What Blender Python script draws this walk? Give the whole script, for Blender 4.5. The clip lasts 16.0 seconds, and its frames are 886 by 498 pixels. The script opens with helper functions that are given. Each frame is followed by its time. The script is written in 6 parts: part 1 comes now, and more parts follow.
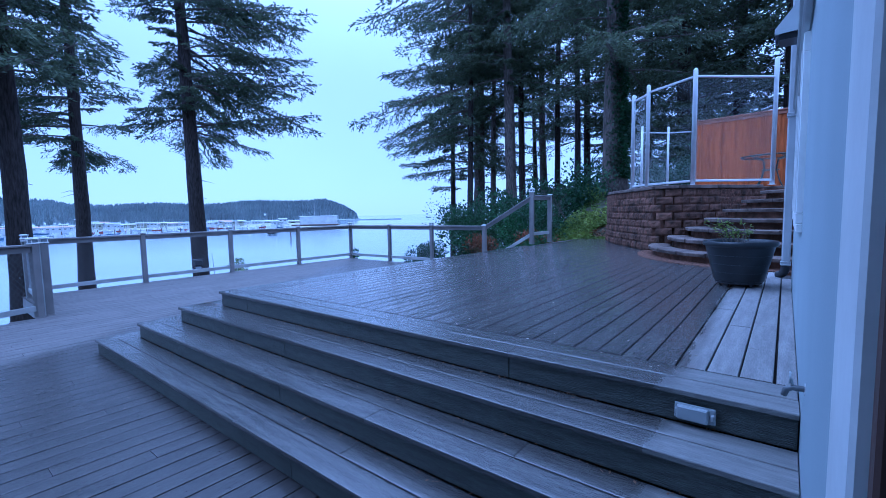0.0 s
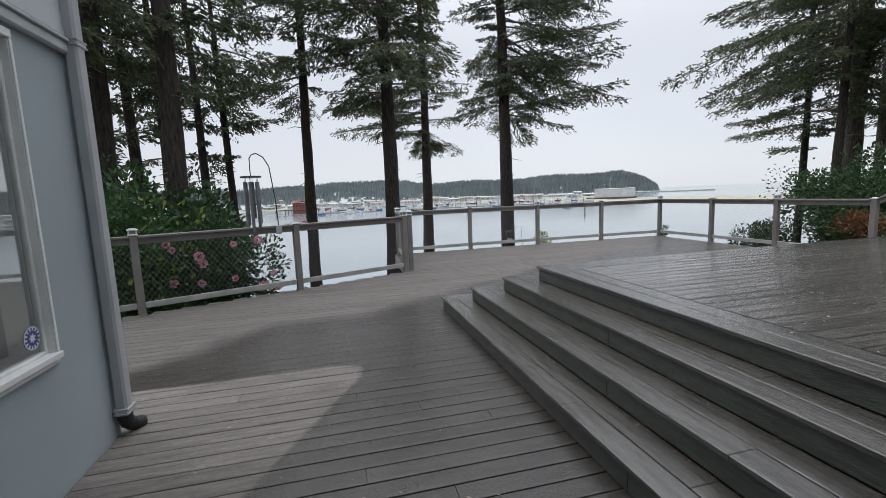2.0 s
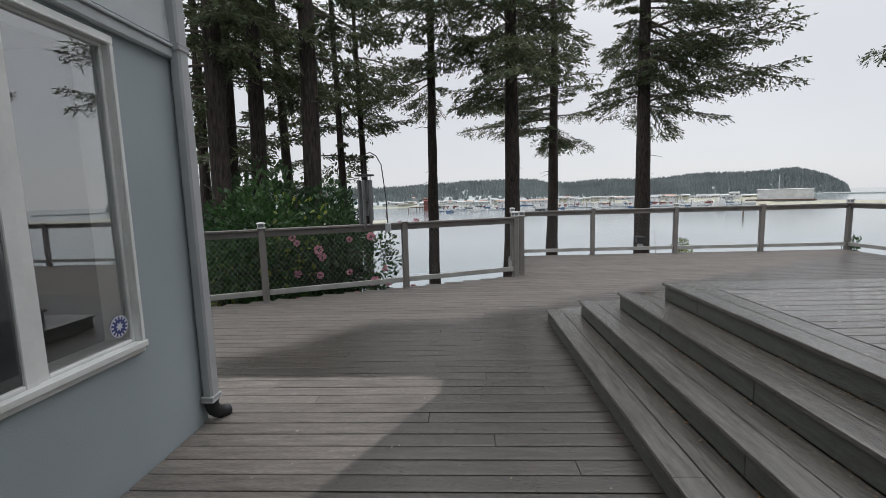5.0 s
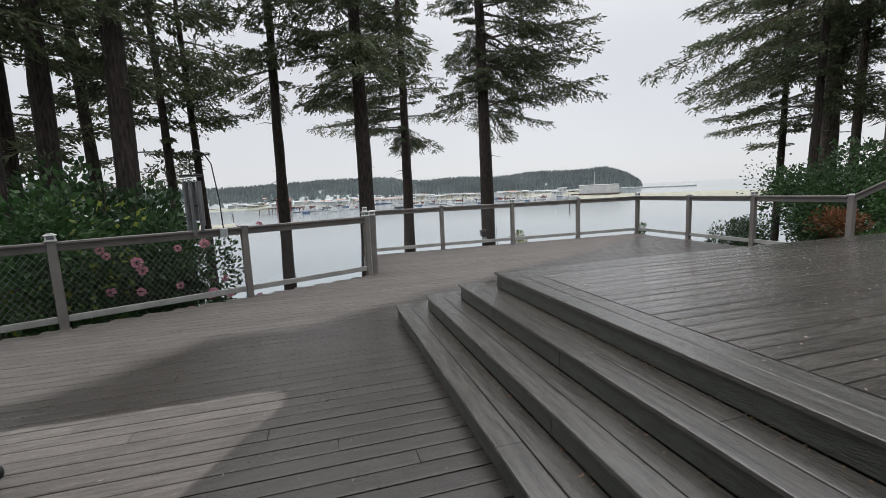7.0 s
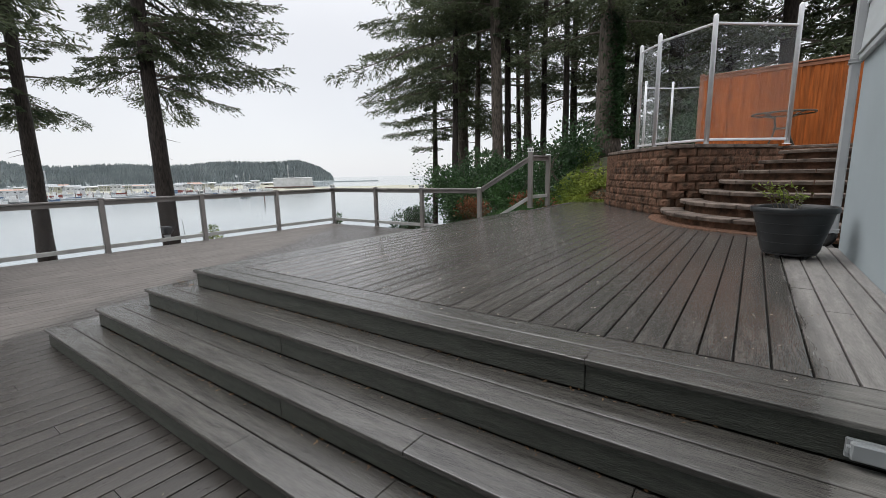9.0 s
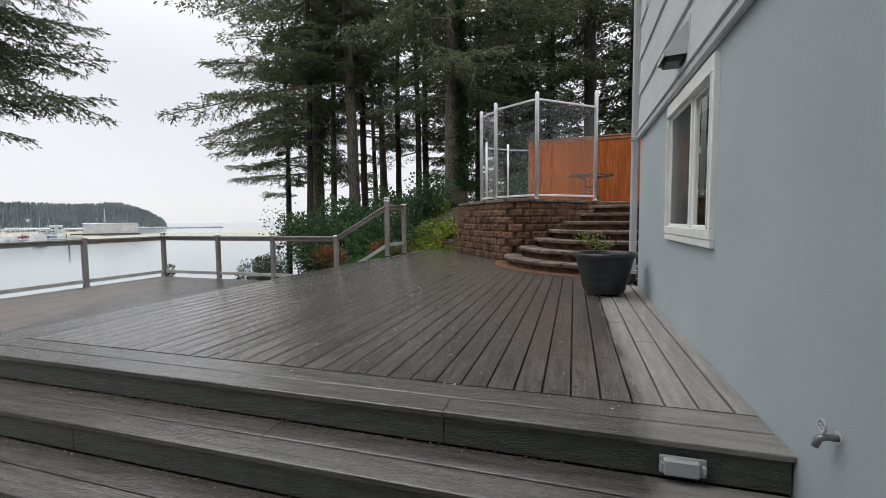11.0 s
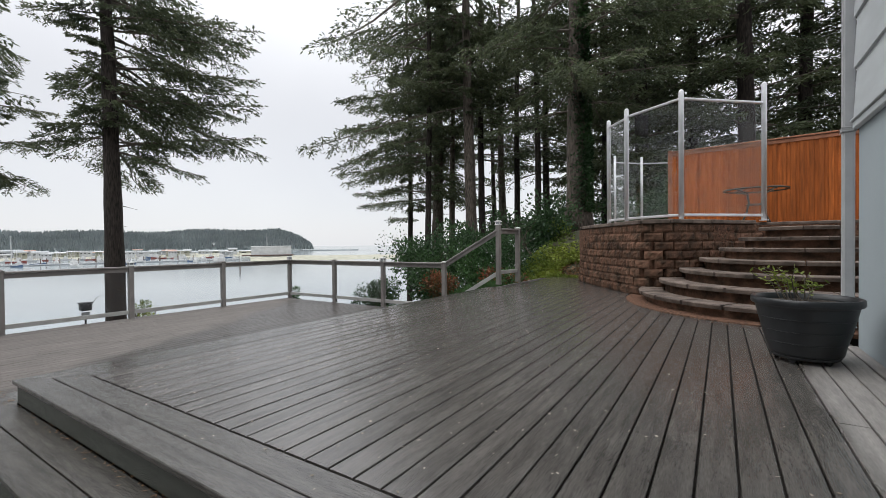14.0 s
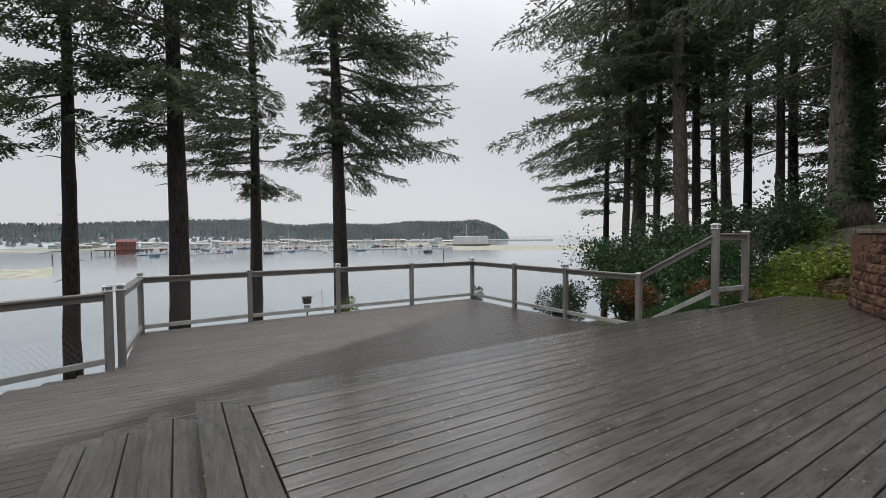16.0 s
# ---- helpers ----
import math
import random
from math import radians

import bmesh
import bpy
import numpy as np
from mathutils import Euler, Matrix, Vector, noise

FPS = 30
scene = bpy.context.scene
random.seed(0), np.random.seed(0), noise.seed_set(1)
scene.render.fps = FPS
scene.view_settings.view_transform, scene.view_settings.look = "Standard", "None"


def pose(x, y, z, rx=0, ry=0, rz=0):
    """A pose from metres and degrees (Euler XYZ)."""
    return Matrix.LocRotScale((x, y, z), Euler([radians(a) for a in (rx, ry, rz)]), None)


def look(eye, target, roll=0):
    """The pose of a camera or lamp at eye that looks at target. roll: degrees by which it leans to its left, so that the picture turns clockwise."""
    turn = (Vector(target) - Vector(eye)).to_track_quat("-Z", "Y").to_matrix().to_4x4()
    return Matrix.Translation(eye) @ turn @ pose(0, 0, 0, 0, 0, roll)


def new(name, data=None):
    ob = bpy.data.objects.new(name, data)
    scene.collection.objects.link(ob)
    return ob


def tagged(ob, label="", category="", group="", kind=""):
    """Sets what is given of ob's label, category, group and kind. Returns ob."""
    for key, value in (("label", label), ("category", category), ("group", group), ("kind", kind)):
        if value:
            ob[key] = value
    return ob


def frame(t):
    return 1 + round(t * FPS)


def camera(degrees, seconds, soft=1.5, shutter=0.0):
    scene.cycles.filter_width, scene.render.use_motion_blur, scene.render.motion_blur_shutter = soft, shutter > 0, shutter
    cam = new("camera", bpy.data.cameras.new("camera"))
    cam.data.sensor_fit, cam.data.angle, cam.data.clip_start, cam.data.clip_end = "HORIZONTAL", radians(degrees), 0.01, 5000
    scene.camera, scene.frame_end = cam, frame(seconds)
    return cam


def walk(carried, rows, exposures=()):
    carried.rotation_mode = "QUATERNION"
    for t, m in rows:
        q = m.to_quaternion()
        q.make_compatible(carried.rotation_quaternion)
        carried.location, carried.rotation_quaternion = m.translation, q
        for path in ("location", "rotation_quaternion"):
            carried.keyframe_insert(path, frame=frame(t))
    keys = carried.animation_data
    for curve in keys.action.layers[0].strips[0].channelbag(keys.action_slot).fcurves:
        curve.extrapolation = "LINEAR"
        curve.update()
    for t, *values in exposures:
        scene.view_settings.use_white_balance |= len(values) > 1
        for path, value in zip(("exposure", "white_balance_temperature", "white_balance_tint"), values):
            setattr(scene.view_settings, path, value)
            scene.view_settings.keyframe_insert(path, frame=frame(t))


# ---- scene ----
cam = camera(91.6, 16.0, soft=0.75)
PATH = [
    (0, (0.003, 0.377, 1.533), (-1.238, 1.937, 1.366), -1.1),
    (0.5, (-0.163, 0.347, 1.504), (-1.723, 1.582, 1.302), -1.2),
    (1, (-0.301, 0.323, 1.526), (-2.079, 1.217, 1.33), -2.5),
    (1.5, (-0.332, 0.33, 1.569), (-2.184, 1.049, 1.332), -3),
    (2, (-0.416, 0.317, 1.574), (-2.344, 0.789, 1.323), -2.3),
    (2.5, (-0.532, 0.304, 1.564), (-2.509, 0.494, 1.332), -1.3),
    (3, (-0.606, 0.329, 1.563), (-2.592, 0.227, 1.349), -1.9),
    (3.2, (-0.631, 0.359, 1.569), (-2.606, 0.124, 1.357), -1.9),
    (5.3, (-0.82, 0.703, 1.577), (-2.803, 0.686, 1.325), -1.4),
    (5.5, (-0.819, 0.729, 1.577), (-2.801, 0.799, 1.322), -1.5),
    (6, (-0.81, 0.792, 1.595), (-2.765, 1.122, 1.332), -2.9),
    (6.5, (-0.805, 0.817, 1.596), (-2.742, 1.241, 1.336), -3.1),
    (7, (-0.781, 0.844, 1.586), (-2.691, 1.374, 1.319), -2.6),
    (7.5, (-0.761, 0.845, 1.571), (-2.587, 1.61, 1.288), -1.7),
    (8, (-0.752, 0.753, 1.564), (-2.333, 1.939, 1.26), -2),
    (8.5, (-0.754, 0.689, 1.55), (-2.072, 2.155, 1.215), -1.7),
    (9, (-0.726, 0.698, 1.548), (-1.874, 2.298, 1.205), -1.2),
    (9.5, (-0.729, 0.697, 1.547), (-1.698, 2.41, 1.194), -0.8),
    (10, (-0.684, 0.679, 1.572), (-1.448, 2.496, 1.237), -0.5),
    (10.2, (-0.742, 0.704, 1.541), (-1.434, 2.556, 1.238), -0.4),
    (12.3, (-0.705, 0.893, 1.614), (-1.251, 2.816, 1.645), -0.1),
    (12.5, (-0.711, 0.957, 1.611), (-1.354, 2.851, 1.63), -0.3),
    (13, (-0.763, 1.215, 1.577), (-1.61, 3.027, 1.579), -0.1),
    (13.5, (-0.886, 1.477, 1.592), (-1.787, 3.262, 1.581), -0.4),
    (14, (-0.94, 1.744, 1.608), (-2.024, 3.424, 1.584), -0.5),
    (14.5, (-1.0, 1.977, 1.727), (-2.336, 3.463, 1.672), -0.6),
    (15, (-1.084, 2.177, 1.779), (-2.591, 3.49, 1.713), -1),
    (15.5, (-1.211, 2.35, 1.899), (-2.803, 3.558, 1.834), -0.8),
    (16, (-1.244, 2.544, 1.958), (-2.944, 3.595, 1.895), -0.5),
]
walk(cam, [(t, look(eye, target, roll)) for t, eye, target, roll in PATH],
     exposures=[(0.0, 0.10, 3680, 19), (0.3, -0.06, 4100, 18), (0.6, -0.18, 4700, 17), (1.0, -0.1, 5300, 13), (1.5, -0.03, 5700, 11), (2.0, 0.0, 6250, 10), (2.5, 0.0, 6500, 10), (5.3, -0.08, 6500, 10), (7.5, -0.06, 6500, 10), (9.0, 0.13, 6500, 10), (12.3, 0.13, 6500, 10), (13.5, 0.13, 6500, 10), (14.5, -0.03, 6500, 10), (15.5, -0.24, 6500, 10), (16.0, -0.26, 6500, 10)])

# ---- light: an overcast sky, with a wide weak sun behind the cloud ----
world = bpy.data.worlds.new("overcast_sky")
scene.world = world
world.use_nodes = True
wn, wl = world.node_tree.nodes, world.node_tree.links
wn.clear()
w_out = wn.new("ShaderNodeOutputWorld")
w_sky = wn.new("ShaderNodeTexSky")
w_sky.sky_type, w_sky.sun_disc, w_sky.sun_elevation, w_sky.sun_rotation = "NISHITA", False, radians(48), radians(150)
w_blue = wn.new("ShaderNodeBackground")
w_blue.inputs["Strength"].default_value = 0.012
wl.new(w_sky.outputs[0], w_blue.inputs["Color"])
w_cloud = wn.new("ShaderNodeBackground")
w_cloud.inputs["Strength"].default_value = 0.9
w_co = wn.new("ShaderNodeTexCoord")
w_noise = wn.new("ShaderNodeTexNoise")
w_noise.inputs["Scale"].default_value, w_noise.inputs["Detail"].default_value = 1.6, 4
w_ramp = wn.new("ShaderNodeValToRGB")
w_ramp.color_ramp.elements[0].position, w_ramp.color_ramp.elements[0].color = 0.3, (0.755, 0.765, 0.80, 1)
w_ramp.color_ramp.elements[1].position, w_ramp.color_ramp.elements[1].color = 0.75, (0.85, 0.86, 0.885, 1)
wl.new(w_co.outputs["Generated"], w_noise.inputs["Vector"])
wl.new(w_noise.outputs["Fac"], w_ramp.inputs["Fac"])
wl.new(w_ramp.outputs["Color"], w_cloud.inputs["Color"])
# an overcast sky is brighter overhead than at the horizon
w_sep = wn.new("ShaderNodeSeparateXYZ")
wl.new(w_co.outputs["Generated"], w_sep.inputs[0])
w_up = wn.new("ShaderNodeMapRange")
w_up.interpolation_type = "SMOOTHSTEP"
w_up.inputs["From Min"].default_value, w_up.inputs["From Max"].default_value = 0.25, 0.95
w_up.inputs["To Min"].default_value, w_up.inputs["To Max"].default_value = 0.92, 2.7
wl.new(w_sep.outputs["Z"], w_up.inputs["Value"])
wl.new(w_up.outputs[0], w_cloud.inputs["Strength"])
w_add = wn.new("ShaderNodeAddShader")
wl.new(w_blue.outputs[0], w_add.inputs[0])
wl.new(w_cloud.outputs[0], w_add.inputs[1])
wl.new(w_add.outputs[0], w_out.inputs["Surface"])
sun = new("sun", bpy.data.lights.new("sun", "SUN"))
sun.data.energy, sun.data.angle, sun.data.color = 1.2, radians(60), (1.0, 0.97, 0.93)
sun.matrix_world = look((-17, -9, 30), (0, 0, 0))

# ---- materials ----
def material(name, colour, rough=0.7, metal=0.0, vary=0.25, scale=6.0, bump=0.2, bump_scale=40.0, second=None, stretch=(1, 1, 1), random_tint=0.0, island=False, spec=0.5, detail=5.0, fine=0.0):
    """A node material: base colour varied by coarse and fine noise, with relief."""
    m = bpy.data.materials.new(name)
    m.use_nodes = True
    n, l = m.node_tree.nodes, m.node_tree.links
    b = n["Principled BSDF"]
    b.inputs["Roughness"].default_value, b.inputs["Metallic"].default_value = rough, metal
    b.inputs["Specular IOR Level"].default_value = spec
    geo = n.new("ShaderNodeNewGeometry")
    mp = n.new("ShaderNodeMapping")
    mp.inputs["Scale"].default_value = stretch
    l.new(geo.outputs["Position"], mp.inputs["Vector"])
    coarse = n.new("ShaderNodeTexNoise")
    coarse.inputs["Scale"].default_value, coarse.inputs["Detail"].default_value = scale, detail
    l.new(mp.outputs[0], coarse.inputs["Vector"])
    ramp = n.new("ShaderNodeValToRGB")
    second = second or tuple(c * (1 - 1.4 * vary) for c in colour)
    first = tuple(min(1, c * (1 + 0.6 * vary)) for c in colour)
    ramp.color_ramp.elements[0].position, ramp.color_ramp.elements[0].color = 0.32, (*second, 1)
    ramp.color_ramp.elements[1].position, ramp.color_ramp.elements[1].color = 0.68, (*first, 1)
    l.new(coarse.outputs["Fac"], ramp.inputs["Fac"])
    colour_out = ramp.outputs["Color"]
    grain = n.new("ShaderNodeTexNoise")
    grain.inputs["Scale"].default_value, grain.inputs["Detail"].default_value = bump_scale, 6
    l.new(mp.outputs[0], grain.inputs["Vector"])
    if fine:
        mul = n.new("ShaderNodeMix")
        mul.data_type, mul.blend_type = "RGBA", "MULTIPLY"
        mul.inputs["Factor"].default_value = fine
        l.new(colour_out, mul.inputs[6])
        l.new(grain.outputs["Fac"], mul.inputs[7])
        bright = n.new("ShaderNodeMix")
        bright.data_type, bright.blend_type, bright.clamp_result = "RGBA", "MULTIPLY", False
        bright.inputs["Factor"].default_value = 1
        l.new(mul.outputs[2], bright.inputs[6])
        k = 1 / (1 - fine * 0.5)
        bright.inputs[7].default_value = (k, k, k, 1)
        colour_out = bright.outputs[2]
    if random_tint:
        hsv = n.new("ShaderNodeHueSaturation")
        mr = n.new("ShaderNodeMapRange")
        mr.inputs["To Min"].default_value, mr.inputs["To Max"].default_value = 1 - random_tint, 1 + random_tint
        if island:
            l.new(geo.outputs["Random Per Island"], mr.inputs["Value"])
        else:
            oi = n.new("ShaderNodeObjectInfo")
            l.new(oi.outputs["Random"], mr.inputs["Value"])
        l.new(mr.outputs[0], hsv.inputs["Value"])
        l.new(colour_out, hsv.inputs["Color"])
        colour_out = hsv.outputs["Color"]
    l.new(colour_out, b.inputs["Base Color"])
    if bump:
        bp = n.new("ShaderNodeBump")
        bp.inputs["Strength"].default_value, bp.inputs["Distance"].default_value = bump, 0.01
        l.new(grain.outputs["Fac"], bp.inputs["Height"])
        l.new(bp.outputs["Normal"], b.inputs["Normal"])
    return m


def calc(tree, op, a, b=None, c=None):
    """One Math node on sockets or numbers."""
    node = tree.nodes.new("ShaderNodeMath")
    node.operation = op
    for i, v in enumerate((a, b, c)):
        if v is None:
            continue
        if isinstance(v, (int, float)):
            node.inputs[i].default_value = v
        else:
            tree.links.new(v, node.inputs[i])
    return node.outputs[0]


def deck_material(name, along_x=False, colour=(0.057, 0.050, 0.044), matt=0.0):
    """Weathered composite boards: rain-wet and dark and glossy, but for the sheltered or drained areas that have dried pale."""
    m = material(name, colour, rough=0.3, vary=0.22, scale=1.3, bump=0.34, bump_scale=9,
                 stretch=(2.4, 20, 20) if along_x else (20, 2.4, 20), random_tint=0.12, fine=0.7)
    t = m.node_tree
    n, l = t.nodes, t.links
    b = n["Principled BSDF"]
    b.inputs["Specular IOR Level"].default_value = min(1.0, 1.0 - 2.2 * matt)
    geo = n.new("ShaderNodeNewGeometry")
    sep = n.new("ShaderNodeSeparateXYZ")
    l.new(geo.outputs["Position"], sep.inputs[0])
    wob = n.new("ShaderNodeTexNoise")
    wob.inputs["Scale"].default_value, wob.inputs["Detail"].default_value = 0.9, 6
    l.new(geo.outputs["Position"], wob.inputs["Vector"])
    w = calc(t, "MULTIPLY", calc(t, "SUBTRACT", wob.outputs["Fac"], 0.5), 1.3)
    x, y, z = sep.outputs
    # out by the railing
    slope = calc(t, "ADD", calc(t, "MULTIPLY", calc(t, "MAXIMUM", calc(t, "SUBTRACT", y, 0.3), 0.0), 0.55), calc(t, "MULTIPLY", calc(t, "MINIMUM", calc(t, "ADD", y, 0.4), 0.0), 0.75))
    d_out = calc(t, "ADD", calc(t, "MULTIPLY", calc(t, "ADD", calc(t, "ADD", x, 6.15), slope), -1.3), w)
    # under the eaves of the house
    wave = calc(t, "MULTIPLY", w, 0.12)
    lim = calc(t, "ADD", calc(t, "MULTIPLY", calc(t, "ADD", x, 3.4), -0.52), 0.05)
    d_eave = calc(t, "MULTIPLY", calc(t, "ADD", calc(t, "SMOOTH_MIN", calc(t, "ADD", x, 4.47), calc(t, "SUBTRACT", lim, y), 0.6), wave), 26.0)
    # along the house wall on the upper deck
    d_wall = calc(t, "ADD", calc(t, "MULTIPLY", calc(t, "MINIMUM", calc(t, "ADD", x, 0.44), calc(t, "MULTIPLY", calc(t, "SUBTRACT", z, 0.3), 9.0)), 9.0), calc(t, "MULTIPLY", w, 2.4))
    dry = calc(t, "MAXIMUM", calc(t, "MAXIMUM", calc(t, "MINIMUM", d_out, 0.25), d_eave), d_wall)
    mr = n.new("ShaderNodeMapRange")
    mr.inputs["From Min"].default_value, mr.inputs["From Max"].default_value = -0.35, 0.55
    l.new(dry, mr.inputs["Value"])
    mask = mr.outputs[0]
    old = b.inputs["Base Color"].links[0].from_socket
    hs = n.new("ShaderNodeHueSaturation")
    hs.inputs["Saturation"].default_value, hs.inputs["Value"].default_value = 0.85, 3.3 if matt > 0 else 2.3
    l.new(old, hs.inputs["Color"])
    mix = n.new("ShaderNodeMix")
    mix.data_type = "RGBA"
    l.new(mask, mix.inputs["Factor"])
    l.new(old, mix.inputs[6])
    l.new(hs.outputs[0], mix.inputs[7])
    l.new(mix.outputs[2], b.inputs["Base Color"])
    film = n.new("ShaderNodeTexNoise")
    film.inputs["Scale"].default_value, film.inputs["Detail"].default_value = 2.2, 5
    l.new(geo.outputs["Position"], film.inputs["Vector"])
    streak = n.new("ShaderNodeTexNoise")
    streak.inputs["Scale"].default_value, streak.inputs["Detail"].default_value = 20, 4
    smp = n.new("ShaderNodeMapping")
    smp.inputs["Scale"].default_value = (1.0, 9, 9) if along_x else (9, 1.0, 9)
    l.new(geo.outputs["Position"], smp.inputs["Vector"])
    l.new(smp.outputs[0], streak.inputs["Vector"])
    wet_r = calc(t, "ADD", calc(t, "ADD", calc(t, "MULTIPLY", film.outputs["Fac"], 0.20), calc(t, "MULTIPLY", streak.outputs["Fac"], 0.30)), matt - 0.12)
    rough = calc(t, "ADD", wet_r, calc(t, "MULTIPLY", mask, 0.5))
    l.new(rough, b.inputs["Roughness"])
    return m


M_DECK = deck_material("deck_board", matt=0.2)
# Greyer, lighter base also carries the sky's sheen on these wet boards.
M_DECKUP = deck_material("upper_deck_board", False, (0.104, 0.096, 0.088), -0.03)
M_DECKX = deck_material("tread_board_across", True, (0.080, 0.075, 0.067))
M_DECKSIDE = deck_material("tread_board_along", False, (0.080, 0.075, 0.067))
M_RISER = material("riser_board", (0.090, 0.095, 0.080), rough=0.42, vary=0.25, scale=1.5, bump=0.8, bump_scale=8, stretch=(4, 4, 26), random_tint=0.1, fine=0.75)
M_RAIL = material("grey_rail_paint", (0.20, 0.185, 0.172), rough=0.42, vary=0.15, scale=3, bump=0.15, bump_scale=60, random_tint=0.06, fine=0.15)
M_RAILPALE = material("pale_bottom_rail", (0.36, 0.36, 0.34), rough=0.4, vary=0.15, scale=4, bump=0.1, fine=0.2)
M_CAP = material("white_cap_plastic", (0.72, 0.72, 0.7), rough=0.35, vary=0.08, bump=0.02)
M_CAPGLASS = material("cap_lens", (0.28, 0.3, 0.32), rough=0.15, vary=0.2, bump=0)
M_WIRE = material("galvanised_wire", (0.42, 0.43, 0.44), rough=0.45, metal=0.6, vary=0.1, bump=0)
M_STUCCO = material("grey_blue_stucco", (0.36, 0.41, 0.43), rough=0.85, vary=0.045, scale=1.1, bump=0.12, bump_scale=90, fine=0.06)
M_SIDING = material("grey_siding", (0.50, 0.53, 0.54), rough=0.6, vary=0.06, scale=2, bump=0.12, bump_scale=50, stretch=(1, 1, 4), random_tint=0.03)
M_TRIM = material("white_trim", (0.76, 0.77, 0.75), rough=0.45, vary=0.06, scale=5, bump=0.05, fine=0.06)
M_GREYTRIM = material("grey_trim", (0.40, 0.42, 0.43), rough=0.5, vary=0.08, scale=5, bump=0.05)
M_CHIME = material("dull_grey_tube", (0.20, 0.205, 0.21), rough=0.4, metal=0.4, vary=0.15, bump=0.03)
M_PIPE = material("pale_downspout", (0.42, 0.43, 0.44), rough=0.38, vary=0.08, scale=4, bump=0.03)
M_BROWN = material("dark_brown_wood", (0.10, 0.055, 0.04), rough=0.5, vary=0.3, scale=3, bump=0.2)
M_DARK = material("dark_plastic", (0.022, 0.023, 0.025), rough=0.42, vary=0.2, bump=0.05)
M_POT = material("black_pot_plastic", (0.016, 0.018, 0.02), rough=0.36, vary=0.35, scale=5, bump=0.06, bump_scale=30)
M_SOIL = material("potting_soil", (0.035, 0.025, 0.018), rough=0.95, vary=0.4, scale=30, bump=0.8)
M_STONE = material("red_brown_split_block", (0.125, 0.068, 0.045), spec=0.15, rough=0.92, vary=0.6, second=(0.045, 0.032, 0.022), scale=7, bump=1.0, bump_scale=38, random_tint=0.3, fine=0.45)
M_CAPSTONE = material("grey_brown_cap_stone", (0.145, 0.112, 0.092), spec=0.3, rough=0.8, vary=0.4, scale=5, bump=0.6, bump_scale=45, random_tint=0.15, fine=0.35)
M_GRIT = material("red_gravel", (0.14, 0.075, 0.048), spec=0.2, rough=0.95, vary=0.5, scale=25, bump=1.0, bump_scale=70, fine=0.5)
M_CEDAR = material("orange_stained_cedar", (0.36, 0.098, 0.02), spec=0.2, rough=0.6, vary=0.3, scale=2, bump=0.3, bump_scale=22, stretch=(14, 14, 1), random_tint=0.2, fine=0.3)
M_CEDARCAP = material("cedar_cap", (0.30, 0.12, 0.06), rough=0.6, vary=0.3, scale=3, bump=0.2, fine=0.3)
M_ALU = material("brushed_aluminium", (0.62, 0.63, 0.64), rough=0.38, metal=0.45, vary=0.08, bump=0.03)
M_TABLE = material("dark_green_metal", (0.05, 0.065, 0.06), rough=0.4, metal=0.3, vary=0.2, bump=0.05)
M_BARK = material("fissured_bark", (0.044, 0.034, 0.029), rough=0.95, vary=0.55, scale=5, bump=1.0, bump_scale=11, stretch=(4, 4, 0.7), fine=0.6)
M_BARKPALE = material("grey_lichen_bark", (0.115, 0.094, 0.077), rough=0.95, vary=0.5, scale=5, bump=1.0, bump_scale=12, stretch=(4, 4, 0.8), fine=0.55)
M_TWIG = material("grey_twig", (0.12, 0.10, 0.08), rough=0.9, vary=0.3, scale=4, bump=0.3)
M_GRIT2 = material("forest_soil", (0.055, 0.045, 0.03), rough=0.95, vary=0.5, scale=3, bump=0.8, bump_scale=20, second=(0.03, 0.045, 0.018), fine=0.4)


def leaf_material(name, colour, second, rough=0.55, scale=0.7, thin=0.35, tint=0.35):
    m = material(name, colour, rough=rough, vary=0.2, scale=scale, bump=0, second=second, random_tint=tint, island=True, spec=0.3)
    n, l = m.node_tree.nodes, m.node_tree.links
    b = n["Principled BSDF"]
    tr = n.new("ShaderNodeBsdfTranslucent")
    l.new(b.inputs["Base Color"].links[0].from_socket, tr.inputs["Color"])
    mix = n.new("ShaderNodeMixShader")
    mix.inputs[0].default_value = thin
    l.new(b.outputs[0], mix.inputs[1])
    l.new(tr.outputs[0], mix.inputs[2])
    l.new(mix.outputs[0], n["Material Output"].inputs["Surface"])
    return m


M_NEEDLE = leaf_material("conifer_needles", (0.112, 0.132, 0.068), (0.065, 0.084, 0.05))
M_NEEDLEDRY = leaf_material("drooping_lichen_needles", (0.105, 0.115, 0.058), (0.05, 0.075, 0.04))
M_LEAF = leaf_material("shrub_leaves", (0.055, 0.115, 0.035), (0.022, 0.055, 0.022), rough=0.4)
M_LEAFDARK = leaf_material("dark_evergreen_leaves", (0.05, 0.095, 0.036), (0.024, 0.05, 0.024), rough=0.4)
M_LEAFYEL = leaf_material("yellow_green_leaves", (0.22, 0.25, 0.045), (0.09, 0.14, 0.03))
M_LEAFRED = leaf_material("russet_leaves", (0.20, 0.07, 0.035), (0.09, 0.06, 0.025))
M_PINK = leaf_material("pink_blossom", (0.58, 0.31, 0.36), (0.46, 0.20, 0.27), thin=0.3, tint=0.2)
M_LITTER = leaf_material("fallen_leaves", (0.20, 0.12, 0.06), (0.10, 0.055, 0.03))


